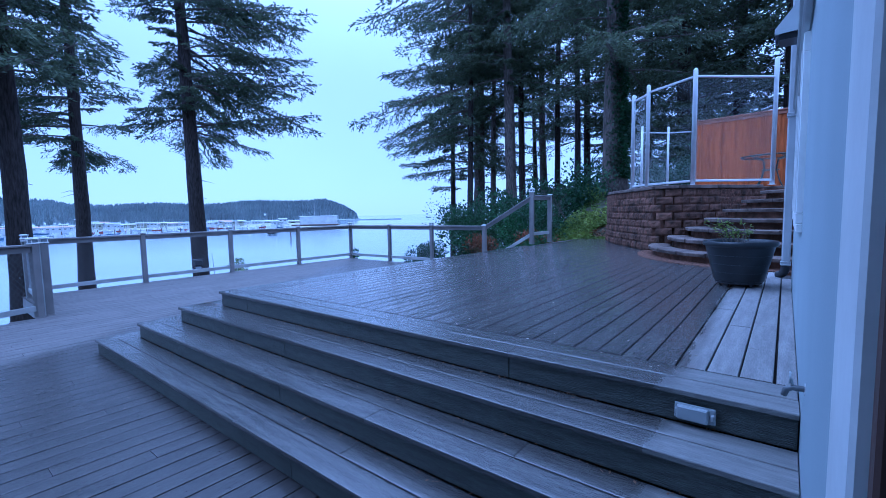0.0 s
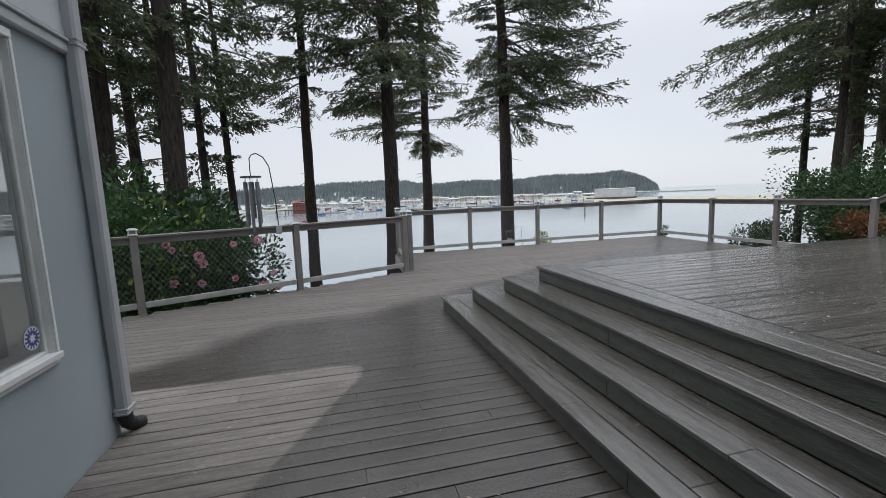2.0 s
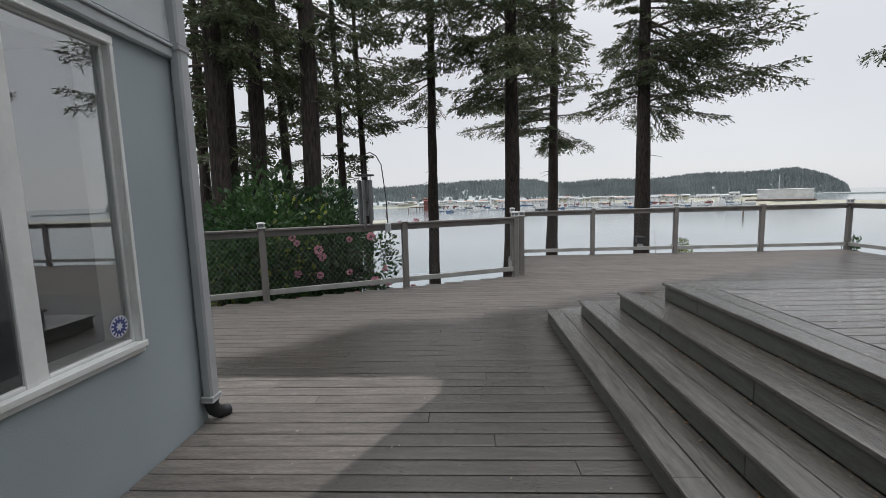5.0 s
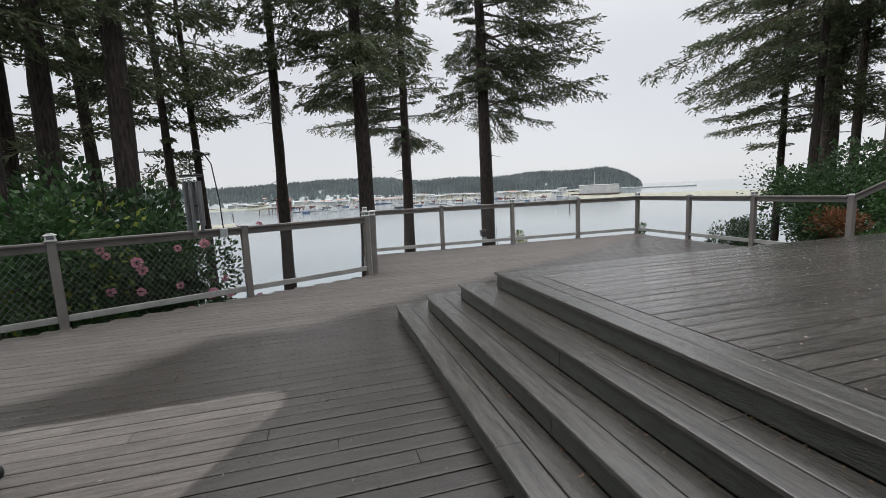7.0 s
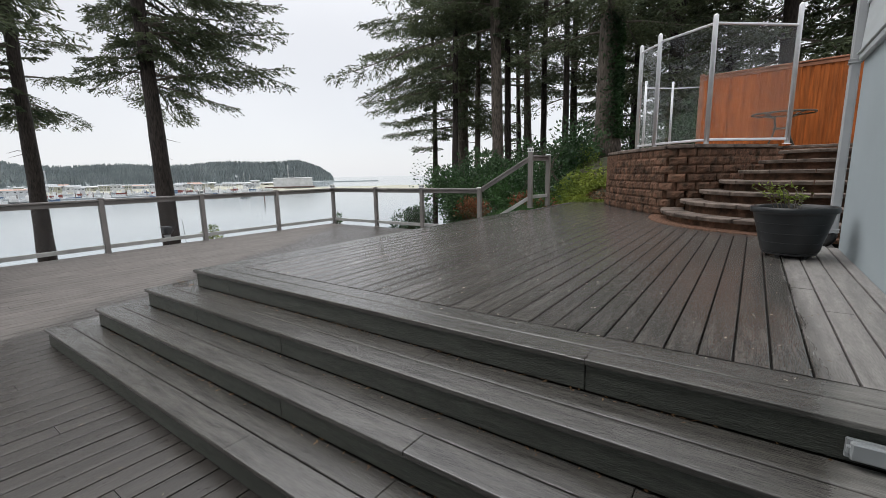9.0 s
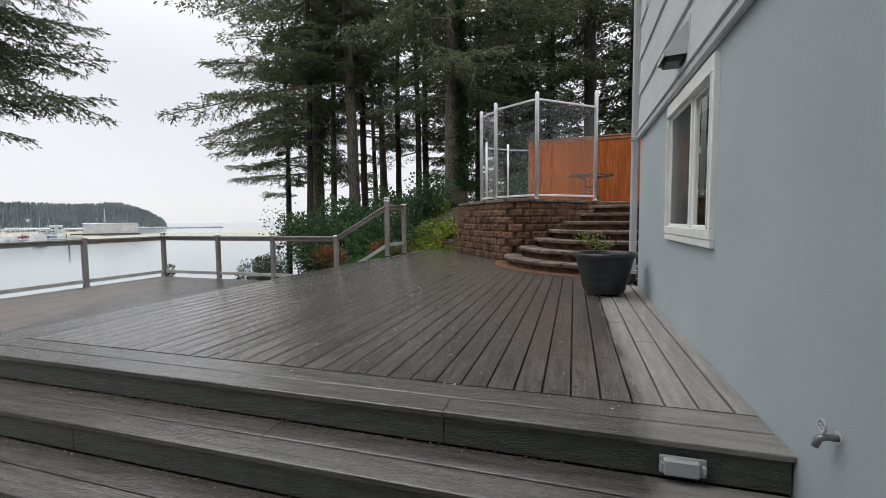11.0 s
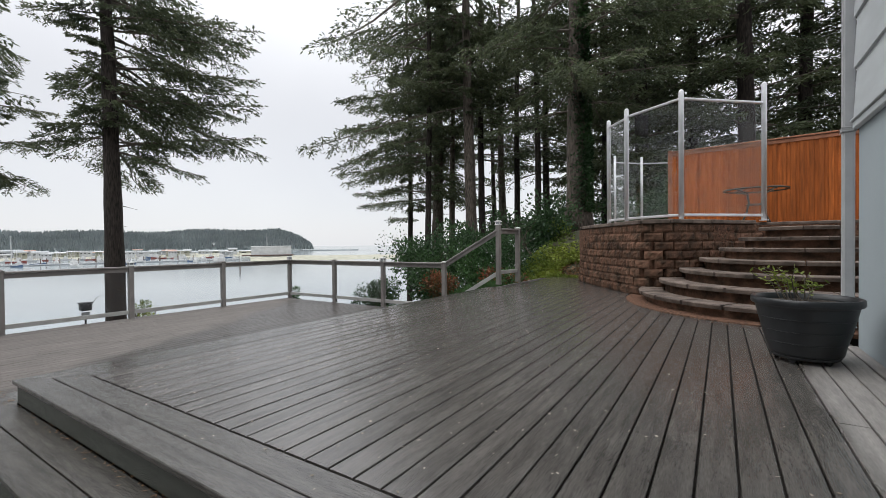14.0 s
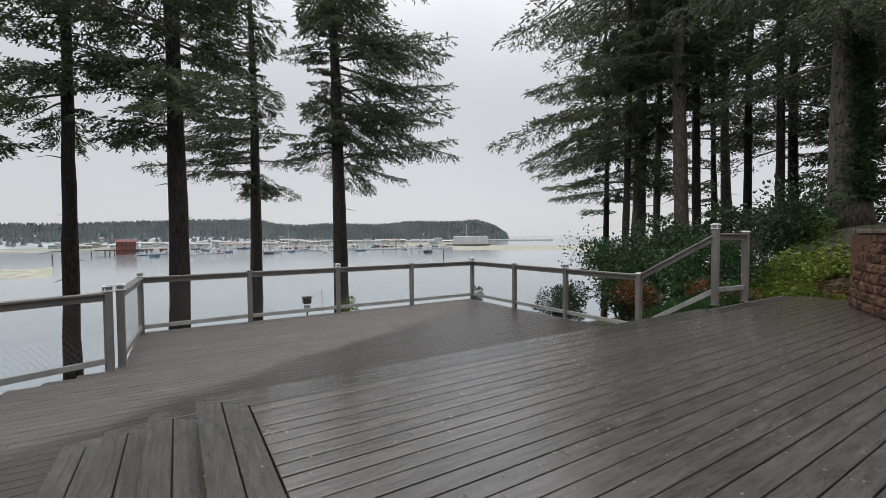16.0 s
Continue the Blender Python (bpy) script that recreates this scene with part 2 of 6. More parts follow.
def glass_material(name, tint, rough=0.0):
    m = bpy.data.materials.new(name)
    m.use_nodes = True
    b = m.node_tree.nodes["Principled BSDF"]
    b.inputs["Base Color"].default_value = (*tint, 1)
    b.inputs["Transmission Weight"].default_value, b.inputs["Roughness"].default_value, b.inputs["IOR"].default_value = 1.0, rough, 1.5
    return m


M_GLASS = glass_material("screen_glass", (0.93, 0.95, 0.94))
M_GLASS.node_tree.nodes["Principled BSDF"].inputs["IOR"].default_value = 1.27
M_WINDOW = glass_material("window_glass", (0.9, 0.93, 0.92))
M_WINDOW.node_tree.nodes["Principled BSDF"].inputs["IOR"].default_value = 2.5
M_SCREEN = material("insect_screen", (0.05, 0.055, 0.06), rough=0.35, vary=0.1, bump=0.05, bump_scale=200)
sn, sl = M_SCREEN.node_tree.nodes, M_SCREEN.node_tree.links
s_mix, s_clear = sn.new("ShaderNodeMixShader"), sn.new("ShaderNodeBsdfTransparent")
s_mix.inputs[0].default_value = 0.72
sl.new(sn["Principled BSDF"].outputs[0], s_mix.inputs[1])
sl.new(s_clear.outputs[0], s_mix.inputs[2])
sl.new(s_mix.outputs[0], sn["Material Output"].inputs["Surface"])
M_FABRIC = material("pale_curtain", (0.45, 0.44, 0.42), rough=0.9, vary=0.1, scale=8, bump=0.2)
# The dimness behind the windows is put into this dark brown.
M_ROOM = material("room_dimness_brown", (0.09, 0.068, 0.05), rough=0.8, vary=0.2, scale=2, bump=0)


# ---- mesh helpers ----
def link(name, verts, faces, mat, parent=None, label="", smooth=False):
    me = bpy.data.meshes.new(name)
    me.from_pydata([tuple(v) for v in verts], [], [tuple(f) for f in faces])
    me.materials.append(mat)
    if smooth:
        me.polygons.foreach_set("use_smooth", [True] * len(me.polygons))
    me.update()
    ob = new(name, me)
    if parent is not None:
        ob.parent = parent
    if label:
        tagged(ob, label)
    return ob


def link_bm(name, bm, mat, parent=None, label="", smooth=False):
    me = bpy.data.meshes.new(name)
    bmesh.ops.recalc_face_normals(bm, faces=bm.faces)
    if bm.calc_volume(signed=True) < 0:
        bmesh.ops.reverse_faces(bm, faces=bm.faces)
    bm.to_mesh(me)
    bm.free()
    me.materials.append(mat)
    if smooth:
        me.polygons.foreach_set("use_smooth", [True] * len(me.polygons))
    ob = new(name, me)
    if parent is not None:
        ob.parent = parent
    if label:
        tagged(ob, label)
    return ob


def part(name, bm, mat, parent, label=""):
    return link_bm(name, bm, mat, parent, label)


def thing(name, x, y, z, label, category, group="", rz=0.0, kind=""):
    ob = new(name)
    ob.empty_display_size = 0.1
    ob.matrix_world = pose(x, y, z, 0, 0, rz)
    return tagged(ob, label, category, group, kind)


def box(sx, sy, sz, at=(0, 0, 0), bevel=0.004, rz=0.0, bm=None, m=None):
    """A box with softened edges; at is its middle."""
    own = bmesh.new()
    bmesh.ops.create_cube(own, size=1.0, matrix=Matrix.Diagonal((sx, sy, sz, 1)))
    if bevel:
        bmesh.ops.bevel(own, geom=own.edges[:], offset=min(bevel, 0.45 * min(sx, sy, sz)), segments=1, affect="EDGES")
    own.transform((m or Matrix.Identity(4)) @ pose(*at, 0, 0, rz))
    if bm is None:
        return own
    tmp = bpy.data.meshes.new("tmp")
    own.to_mesh(tmp)
    own.free()
    bm.from_mesh(tmp)
    bpy.data.meshes.remove(tmp)
    return bm


def beam(p, q, w, h, bevel=0.004, bm=None, up=(0, 0, 1)):
    """A bevelled bar from p to q, w wide and h high."""
    p, q = Vector(p), Vector(q)
    d = (q - p)
    yv = d.normalized()
    xv = yv.cross(Vector(up)).normalized()
    zv = xv.cross(yv)
    m = Matrix((xv, yv, zv)).transposed().to_4x4()
    m.translation = (p + q) / 2
    return box(w, d.length, h, (0, 0, 0), bevel, 0, bm, m)


def tube(points, radii, sides=8, caps=True):
    """Vertices and faces of a tube along points."""
    pts = [Vector(p) for p in points]
    if isinstance(radii, (int, float)):
        radii = [radii] * len(pts)
    verts, faces = [], []
    side = None
    for i, p in enumerate(pts):
        d = (pts[min(i + 1, len(pts) - 1)] - pts[max(i - 1, 0)]).normalized()
        ref = Vector((1, 0, 0)) if abs(d.x) < 0.8 else Vector((0, 1, 0))
        if side is None:
            side = d.cross(ref).normalized()
        side = (side - d * side.dot(d)).normalized()
        other = d.cross(side)
        for k in range(sides):
            a = 2 * math.pi * k / sides
            verts.append(p + radii[i] * (math.cos(a) * side + math.sin(a) * other))
    for i in range(len(pts) - 1):
        for k in range(sides):
            k2 = (k + 1) % sides
            faces.append((i * sides + k, i * sides + k2, (i + 1) * sides + k2, (i + 1) * sides + k))
    if caps:
        faces.append(tuple(range(sides))[::-1])
        faces.append(tuple((len(pts) - 1) * sides + k for k in range(sides)))
    return verts, faces


def merged(groups):
    verts, faces = [], []
    for v, f in groups:
        o = len(verts)
        verts += list(v)
        faces += [tuple(i + o for i in g) for g in f]
    return verts, faces


def lathe(profile, sides=28):
    """A turned body from (radius, z) pairs."""
    verts, faces = [], []
    for r, z in profile:
        verts += [(r * math.cos(2 * math.pi * k / sides), r * math.sin(2 * math.pi * k / sides), z) for k in range(sides)]
    for i in range(len(profile) - 1):
        for k in range(sides):
            k2 = (k + 1) % sides
            faces.append((i * sides + k, i * sides + k2, (i + 1) * sides + k2, (i + 1) * sides + k))
    return verts, faces


def solid_mesh(name, verts, faces):
    me = bpy.data.meshes.new(name)
    me.from_pydata(verts, [], faces)
    return me


# ---- plan ----
UP, RISE, TREAD = 0.668, 0.167, 0.325
WALL_X, WALL_Y = 0.083, -1.256
EDGE_X, EDGE_Y = -5.15, 2.66
BOARD, GAP = 0.1375, 0.0075
PITCH = BOARD + GAP

# ---- ground, water and distance ----
def ground_height(x, y):
    base = -1.7
    east = min(1.0, max(0.0, (x + 11.5) / 5.5))
    north = min(1.0, max(0.0, (y - 9.6) / 1.6))
    z = base + north * east * 2.25
    if y > 14:
        z += (y - 14) * 0.035 * (0.3 + east)
    if x > -8 and y > 13.3:
        z += min(1.3, (y - 13.3) * 0.3) * min(1.0, (x + 8) / 2)
    if x > 1:
        z = max(z, -0.4)
    if y < -2.5:
        z += min(1.2, (-2.5 - y) * 0.18) * min(1.0, max(0.0, (x + 22) / 12))
    s = -x - 13.2 + max(0.0, (y - 24) * 0.35)
    if s > 0:
        z -= 0.30 * s + 0.004 * s * s
    z += 0.12 * noise.noise(Vector((x * 0.5, y * 0.5, 0))) + 0.3 * noise.noise(Vector((x * 0.11, y * 0.11, 3))) * north
    inside = -12.6 < x < 3.0 and -6 < y < 10.6 or -5.6 < x < 8 and 8 < y < 13.4
    if inside:
        z = min(z, -0.5)
    return max(z, -14.0)


gv, gf = [], []
NX, NY = 120, 150
xs = [-44 + 84 * i / NX for i in range(NX + 1)]
ys = [-50 + 110 * j / NY for j in range(NY + 1)]
for yy in ys:
    for xx in xs:
        gv.append((xx, yy, ground_height(xx, yy)))
for j in range(NY):
    for i in range(NX):
        a = j * (NX + 1) + i
        gf.append((a, a + 1, a + NX + 2, a + NX + 1))
ground = tagged(link("ground", gv, gf, M_GRIT2, smooth=True), "wooded bluff soil dropping to the harbour", "ground", kind="structure")

M_WATER = material("harbour_water", (0.20, 0.24, 0.255), rough=0.12, vary=0.1, scale=0.02, bump=0.18, bump_scale=0.9, stretch=(1, 1, 1))
SEA = -11.0
wv, wf = [], []
for ring, rad in enumerate((8, 60, 200, 700, 2000, 4900)):
    wv += [(-30 + rad * math.cos(2 * math.pi * k / 48), 5 + rad * math.sin(2 * math.pi * k / 48), SEA) for k in range(48)]
for ring in range(5):
    for k in range(48):
        k2 = (k + 1) % 48
        wf.append((ring * 48 + k, (ring + 1) * 48 + k, (ring + 1) * 48 + k2, ring * 48 + k2))
wf.append(tuple(range(48)))
tagged(link("water", wv, wf, M_WATER, smooth=True), "calm pale grey harbour water", "water", kind="structure")


def polar(az, dist, z=SEA):
    """A place by its bearing (degrees to the left of +y) and distance from the deck."""
    return (-1.2 - dist * math.sin(radians(az)), 2.5 + dist * math.cos(radians(az)), z)


# ---- rough deck volumes under the boards ----
def prism(name, outline, z0, z1, mat, label, category, parent=None):
    n = len(outline)
    verts = [(x, y, z0) for x, y in outline] + [(x, y, z1) for x, y in outline]
    faces = [tuple(range(n))[::-1], tuple(range(n, 2 * n))] + [(i, (i + 1) % n, n + (i + 1) % n, n + i) for i in range(n)]
    ob = link(name, verts, faces, mat, parent)
    return tagged(ob, label, category, kind="structure") if parent is None else ob


# Near-black stands in for the shade in the gaps and beneath the boards.
M_SHADOW = material("underboard_shade", (0.03, 0.026, 0.022), rough=0.9, vary=0.3, bump=0.2)
lower_deck = thing("lower_deck", 0, 0, 0, "lower deck of wet and dry-patched grey-brown composite boards", "deck", kind="structure")
upper_deck = thing("upper_deck", 0, 0, 0, "raised deck of wet dark grey-brown composite boards", "deck", kind="structure")
LOW = [(-12.05, 1.85), (-9.35, 1.85), (-6.45, -4.9), (-3.7, -4.9), (-3.7, WALL_Y), (0.35, WALL_Y), (0.35, 10.2), (-12.05, 10.2)]
prism("underdeck_volume", LOW, -0.30, -0.034, M_SHADOW, "", "", lower_deck)
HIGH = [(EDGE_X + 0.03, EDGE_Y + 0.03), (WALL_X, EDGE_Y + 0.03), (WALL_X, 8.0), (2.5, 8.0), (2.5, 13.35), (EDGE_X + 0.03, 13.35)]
prism("underdeck_volume", HIGH, -0.3, UP - 0.034, M_SHADOW, "", "", upper_deck)

# ---- steps that wrap round the corner of the upper deck ----
steps = thing("deck_steps", EDGE_X, EDGE_Y, 0, "wide wrap-around deck steps with dark wet composite treads", "steps", kind="structure")
steps.matrix_world = Matrix.Identity(4)
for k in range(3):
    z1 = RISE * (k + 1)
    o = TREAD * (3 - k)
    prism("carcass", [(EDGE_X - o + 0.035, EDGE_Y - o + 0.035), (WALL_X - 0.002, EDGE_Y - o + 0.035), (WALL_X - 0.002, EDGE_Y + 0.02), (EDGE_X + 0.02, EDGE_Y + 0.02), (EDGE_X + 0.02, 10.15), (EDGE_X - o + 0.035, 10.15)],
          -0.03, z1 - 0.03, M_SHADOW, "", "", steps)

# ---- house ----
def wall_with_holes(name, along, fixed, lo, hi, z0, z1, holes, thick, mat, label):
    """A wall of real thickness. along: 'x' or 'y'; holes: (lo, hi, z0, z1)."""
    cuts_u = sorted({lo, hi, *[h[0] for h in holes], *[h[1] for h in holes]})
    cuts_z = sorted({z0, z1, *[h[2] for h in holes], *[h[3] for h in holes]})
    bm = bmesh.new()
    for i in range(len(cuts_u) - 1):
        for j in range(len(cuts_z) - 1):
            u, v = (cuts_u[i] + cuts_u[i + 1]) / 2, (cuts_z[j] + cuts_z[j + 1]) / 2
            if any(h[0] < u < h[1] and h[2] < v < h[3] for h in holes):
                continue
            su, sv = cuts_u[i + 1] - cuts_u[i], cuts_z[j + 1] - cuts_z[j]
            mid = fixed + thick / 2
            if along == "y":
                box(abs(thick), su, sv, (mid, u, v), 0, bm=bm)
            else:
                box(su, abs(thick), sv, (u, mid, v), 0, bm=bm)
    return tagged(link_bm(name, bm, mat), label, "wall", kind="structure")


BELT = 2.58
WIN_R = (3.78, 5.03, 1.485, 2.435)
WIN_L = (-3.165, -1.935, 0.79, 2.452)
DOOR = (0.02, 0.93, 0.02, 2.08)
wall_east = wall_with_holes("wall_east", "y", WALL_X, WALL_Y, 6.93, -0.3, 6.2, [WIN_R, DOOR, (5.35, 6.35, 4.08, 5.3)], 0.2, M_STUCCO, "grey-blue painted stucco house wall with white trim")
wall_south = wall_with_holes("wall_south", "x", WALL_Y, -3.75, WALL_X, -0.3, 6.2, [WIN_L], -0.2, M_STUCCO, "grey-blue painted stucco house wall beside the deck")
wall_west = tagged(link_bm("wall_west", box(0.2, 6.5, 6.5, (-3.65, -4.72, 2.95), 0), M_STUCCO), "plain grey-blue stucco end wall", "wall", kind="structure")
wall_north = tagged(link_bm("wall_north", box(6.0, 0.2, 6.5, (3.3, 6.83, 2.95), 0), M_STUCCO), "plain grey-blue stucco gable wall", "wall", kind="structure")
# Unseen walls, floor and ceiling added to keep the rooms dark.
wall_back = tagged(link_bm("wall_back", box(0.2, 14.8, 6.5, (6.2, -0.65, 2.95), 0), M_ROOM), "plain unseen back wall of the house, dark to dim the room", "wall", kind="structure")
wall_far = tagged(link_bm("wall_far", box(9.9, 0.2, 6.5, (1.3, -8.05, 2.95), 0), M_ROOM), "plain unseen far wall of the house, dark to dim the room", "wall", kind="structure")
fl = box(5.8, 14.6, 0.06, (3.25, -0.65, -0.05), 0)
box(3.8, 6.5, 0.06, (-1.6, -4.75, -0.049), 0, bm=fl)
floor = tagged(link_bm("floor", fl, M_ROOM), "unseen indoor floor, room dimness put into its brown", "floor", kind="structure")
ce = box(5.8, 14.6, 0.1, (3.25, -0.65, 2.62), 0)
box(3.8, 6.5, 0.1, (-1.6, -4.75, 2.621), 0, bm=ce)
ceiling = tagged(link_bm("ceiling", ce, M_ROOM), "unseen indoor ceiling, room dimness put into its brown", "ceiling", kind="structure")
bm = box(10.6, 8.4, 0.14, (1.15, -4.55, 6.3), 0.01)
box(7.2, 8.4, 0.14, (3.0, 3.4, 6.301), 0.01, bm=bm)
tagged(link_bm("roof", bm, M_GREYTRIM), "flat grey roof edge of the house", "roof", kind="structure")

# upper-storey lap siding, belt course and window in it
belt_east = tagged(link_bm("trim", box(0.045, 6.93 - WALL_Y, 0.07, (WALL_X - 0.0225, (6.93 + WALL_Y) / 2, BELT + 0.04), 0.01), M_SIDING), "moulded belt course under the siding", "trim", kind="structure")
link_bm("lip", box(0.062, 6.93 - WALL_Y, 0.02, (WALL_X - 0.031, (6.93 + WALL_Y) / 2, BELT + 0.082), 0.004), M_SIDING, belt_east)
belt_south = tagged(link_bm("trim", box(3.75 + WALL_X - 0.07, 0.045, 0.07, ((-3.75 + WALL_X - 0.07) / 2, WALL_Y + 0.0225, BELT - 0.02), 0.01), M_SIDING), "moulded belt course under the siding", "trim", kind="structure")
link_bm("lip", box(3.75 + WALL_X - 0.07, 0.062, 0.02, ((-3.75 + WALL_X - 0.07) / 2, WALL_Y + 0.031, BELT + 0.022), 0.004), M_SIDING, belt_south)


def lap_board(length, along_y, at, parent):
    """A lap-siding board, thicker at its lower edge."""
    h, t0, t1 = 0.46, 0.034, 0.012
    half = length / 2
    prof = [(0, 0), (-t0, 0), (-t0, 0.02), (-t1, h), (0, h)]
    verts = []
    for s in (-half, half):
        for p, z in prof:
            verts.append((p, s, z) if along_y else (s, -p, z))
    n = len(prof)
    faces = [tuple(range(n)), tuple(range(n, 2 * n))[::-1]] + [(i, n + i, n + (i + 1) % n, (i + 1) % n) for i in range(n)]
    ob = link("siding_board", verts, faces, M_SIDING, parent)
    ob.location = at
    return ob


for i in range(8):
    z = BELT + 0.10 + 0.445 * i
    if 4.0 < z + 0.2 < 5.3:
        lap_board(5.25 - WALL_Y, True, (WALL_X - 0.003, (5.25 + WALL_Y) / 2, z), wall_east)
        lap_board(6.93 - 6.45, True, (WALL_X - 0.003, (6.93 + 6.45) / 2, z), wall_east)
    else:
        lap_board(6.93 - WALL_Y, True, (WALL_X - 0.003, (6.93 + WALL_Y) / 2, z), wall_east)
    lap_board(3.75, False, (-1.84, WALL_Y + 0.003, BELT + 0.05 + 0.445 * i), wall_south)


def slider_window(name, along, fixed, out, lo, hi, z0, z1, split, label, side=0.055, head=0.055, foot=0.065, proud=0.03, sill=0.03, stile=0.03, meet=0.055):
    """A white two-pane sliding window: casing, sill, sash frames and panes."""
    w = thing(name, 0, 0, 0, label, "window", kind="structure")

    def bar(nm, u0, u1, v0, v1, d0, d1, mat=M_TRIM, lab=""):
        su, sv, sd = u1 - u0, v1 - v0, abs(d1 - d0)
        mu, mv, md = (u0 + u1) / 2, (v0 + v1) / 2, fixed + out * (d0 + d1) / 2
        if along == "y":
            return link_bm(nm, box(sd, su, sv, (md, mu, mv), 0.004), mat, w, lab)
        return link_bm(nm, box(su, sd, sv, (mu, md, mv), 0.004), mat, w, lab)
    lo, hi, z0, z1 = lo + 0.005, hi - 0.005, z0 + 0.005, z1 - 0.005
    for u0, u1, v0, v1 in ((lo - side, lo, z0, z1), (hi, hi + side, z0, z1), (lo - side, hi + side, z1, z1 + head)):
        bar("casing", u0, u1, v0, v1, -0.05, proud)
    # a raised bead round the casing's inner edge
    for u0, u1, v0, v1 in ((lo - 0.016, lo - 0.001, z0, z1), (hi + 0.001, hi + 0.016, z0, z1), (lo - 0.016, hi + 0.016, z1 + 0.001, z1 + 0.016)):
        bar("bead", u0, u1, v0, v1, proud, proud + 0.007)
    bar("window_sill", lo - side, hi + side, z0 - foot * 0.55, z0, -0.05, sill)
    bar("apron", lo - side, hi + side, z0 - foot, z0 - foot * 0.55 - 0.002, -0.002, proud - 0.004)
    for u0, u1, v0, v1 in ((lo, lo + 0.010, z0, z1), (hi - 0.010, hi, z0, z1), (lo, hi, z0, z0 + 0.010), (lo, hi, z1 - 0.010, z1)):
        bar("jamb_liner", u0, u1, v0, v1, -0.19, -0.052)
    for a, b, d, fa, fb in ((lo, split, -0.022, stile, meet), (split, hi, -0.006, meet, stile)):
        for u0, u1, v0, v1 in ((a, a + fa, z0, z1), (b - fb, b, z0, z1), (a + fa, b - fb, z0, z0 + stile), (a + fa, b - fb, z1 - stile, z1)):
            bar("sash", u0, u1, v0, v1, d - 0.02, d + 0.014)
        g = bar("pane", a + fa - 0.005, b - fb + 0.005, z0 + stile - 0.005, z1 - stile + 0.005, d - 0.004, d + 0.001, M_WINDOW)
        g.visible_shadow = False
    return w, bar


window_1, bar1 = slider_window("window_1", "y", WALL_X, -1, WIN_R[0], WIN_R[1], WIN_R[2], WIN_R[3], 4.335, "white-framed sliding window in the stucco wall", 0.056, 0.11, 0.115, 0.034, 0.036, 0.022, 0.030)
window_2, bar2 = slider_window("window_2", "x", WALL_Y, 1, WIN_L[0], WIN_L[1], WIN_L[2], WIN_L[3], -2.575, "tall white sliding window reflecting trees and sky", 0.036, 0.05, 0.068, 0.028, 0.044, 0.02, 0.062)
window_3, bar3 = slider_window("window_3", "y", WALL_X, -1, 5.35, 6.35, 4.08, 5.3, 5.85, "white upper-storey window in the lap siding")
bar2("insect_screen", -2.510, -1.962, 0.82, 2.420, -0.004, 0.0, M_SCREEN, "dark insect screen").visible_shadow = False
bar2("latch", -2.3, -2.26, 0.825, 0.85, 0.001, 0.012, M_DARK)
bar1("insect_screen", 4.37, 4.998, 1.515, 2.405, -0.004, 0.0, M_SCREEN, "dark insect screen")
# round warning sticker in the corner of the pane
st = thing("window_sticker", -3.07, WALL_Y - 0.0195, 0.910, "round blue and white sticker on the window pane", "sticker")
for nm, r, mat_c, dy in (("disc", 0.064, (0.03, 0.05, 0.22), 0.0), ("ring", 0.062, (0.75, 0.76, 0.8), 0.0008), ("disc", 0.056, (0.03, 0.05, 0.22), 0.0016), ("emblem", 0.026, (0.75, 0.76, 0.8), 0.0024)):
    v, f = [], []
    n = 28
    for k in range(n):
        rr = r if nm != "emblem" else r * (1 if k % 4 < 2 else 0.55)
        v.append((rr * math.cos(2 * math.pi * k / n), dy, rr * math.sin(2 * math.pi * k / n)))
    v += [(x, y - 0.0006, z) for x, y, z in v]
    f = [tuple(range(n)), tuple(range(n, 2 * n))[::-1]] + [(k, n + k, n + (k + 1) % n, (k + 1) % n) for k in range(n)]
    link(nm, v, f, material("sticker_" + nm, mat_c, rough=0.4, vary=0.05, bump=0), st)
for k in range(14):
    a = 2 * math.pi * k / 14
    bmx = box(0.009, 0.0008, 0.016, (0, 0, 0), 0)
    bmx.transform(pose(0.048 * math.cos(a), 0.0022, 0.048 * math.sin(a), 0, 90 - math.degrees(a), 0))
    link_bm("mark", bmx, M_TRIM, st)
# curtains inside
for (nm, along, fixed, lo, hi, z0, z1) in (("curtain", "x", WALL_Y - 0.32, -2.55, -1.8, 0.4, 2.52),):
    v, f = [], []
    n = 60
    for k in range(n + 1):
        u = lo + (hi - lo) * k / n
        w = 0.035 * math.sin(k * 0.75) + 0.012 * math.sin(k * 2.3)
        for z in (z0, z1):
            v.append((u, fixed + w, z) if along == "x" else (fixed + w, u, z))
        if k:
            f.append((2 * k - 2, 2 * k, 2 * k + 1, 2 * k - 1))
    cu = tagged(link(nm, v, f, M_FABRIC, smooth=True), "pale gathered curtain behind the window", "curtain")
    md = cu.modifiers.new("thick", "SOLIDIFY")
    md.thickness = 0.006
# doorway that the walk starts from
door_1 = thing("door_1", WALL_X, 0.6, 0, "doorway with white casing and dark brown jamb", "door", kind="structure")
door_1.matrix_world = Matrix.Identity(4)
link_bm("casing", box(0.024, 0.20, 2.2, (WALL_X - 0.012, 1.03, 1.1), 0.005), M_TRIM, door_1)
link_bm("casing", box(0.045, 0.13, 2.2, (WALL_X - 0.02, -0.06, 1.1), 0.006), M_TRIM, door_1)
link_bm("casing", box(0.045, 1.35, 0.13, (WALL_X - 0.02, 0.52, 2.266), 0.006), M_TRIM, door_1)
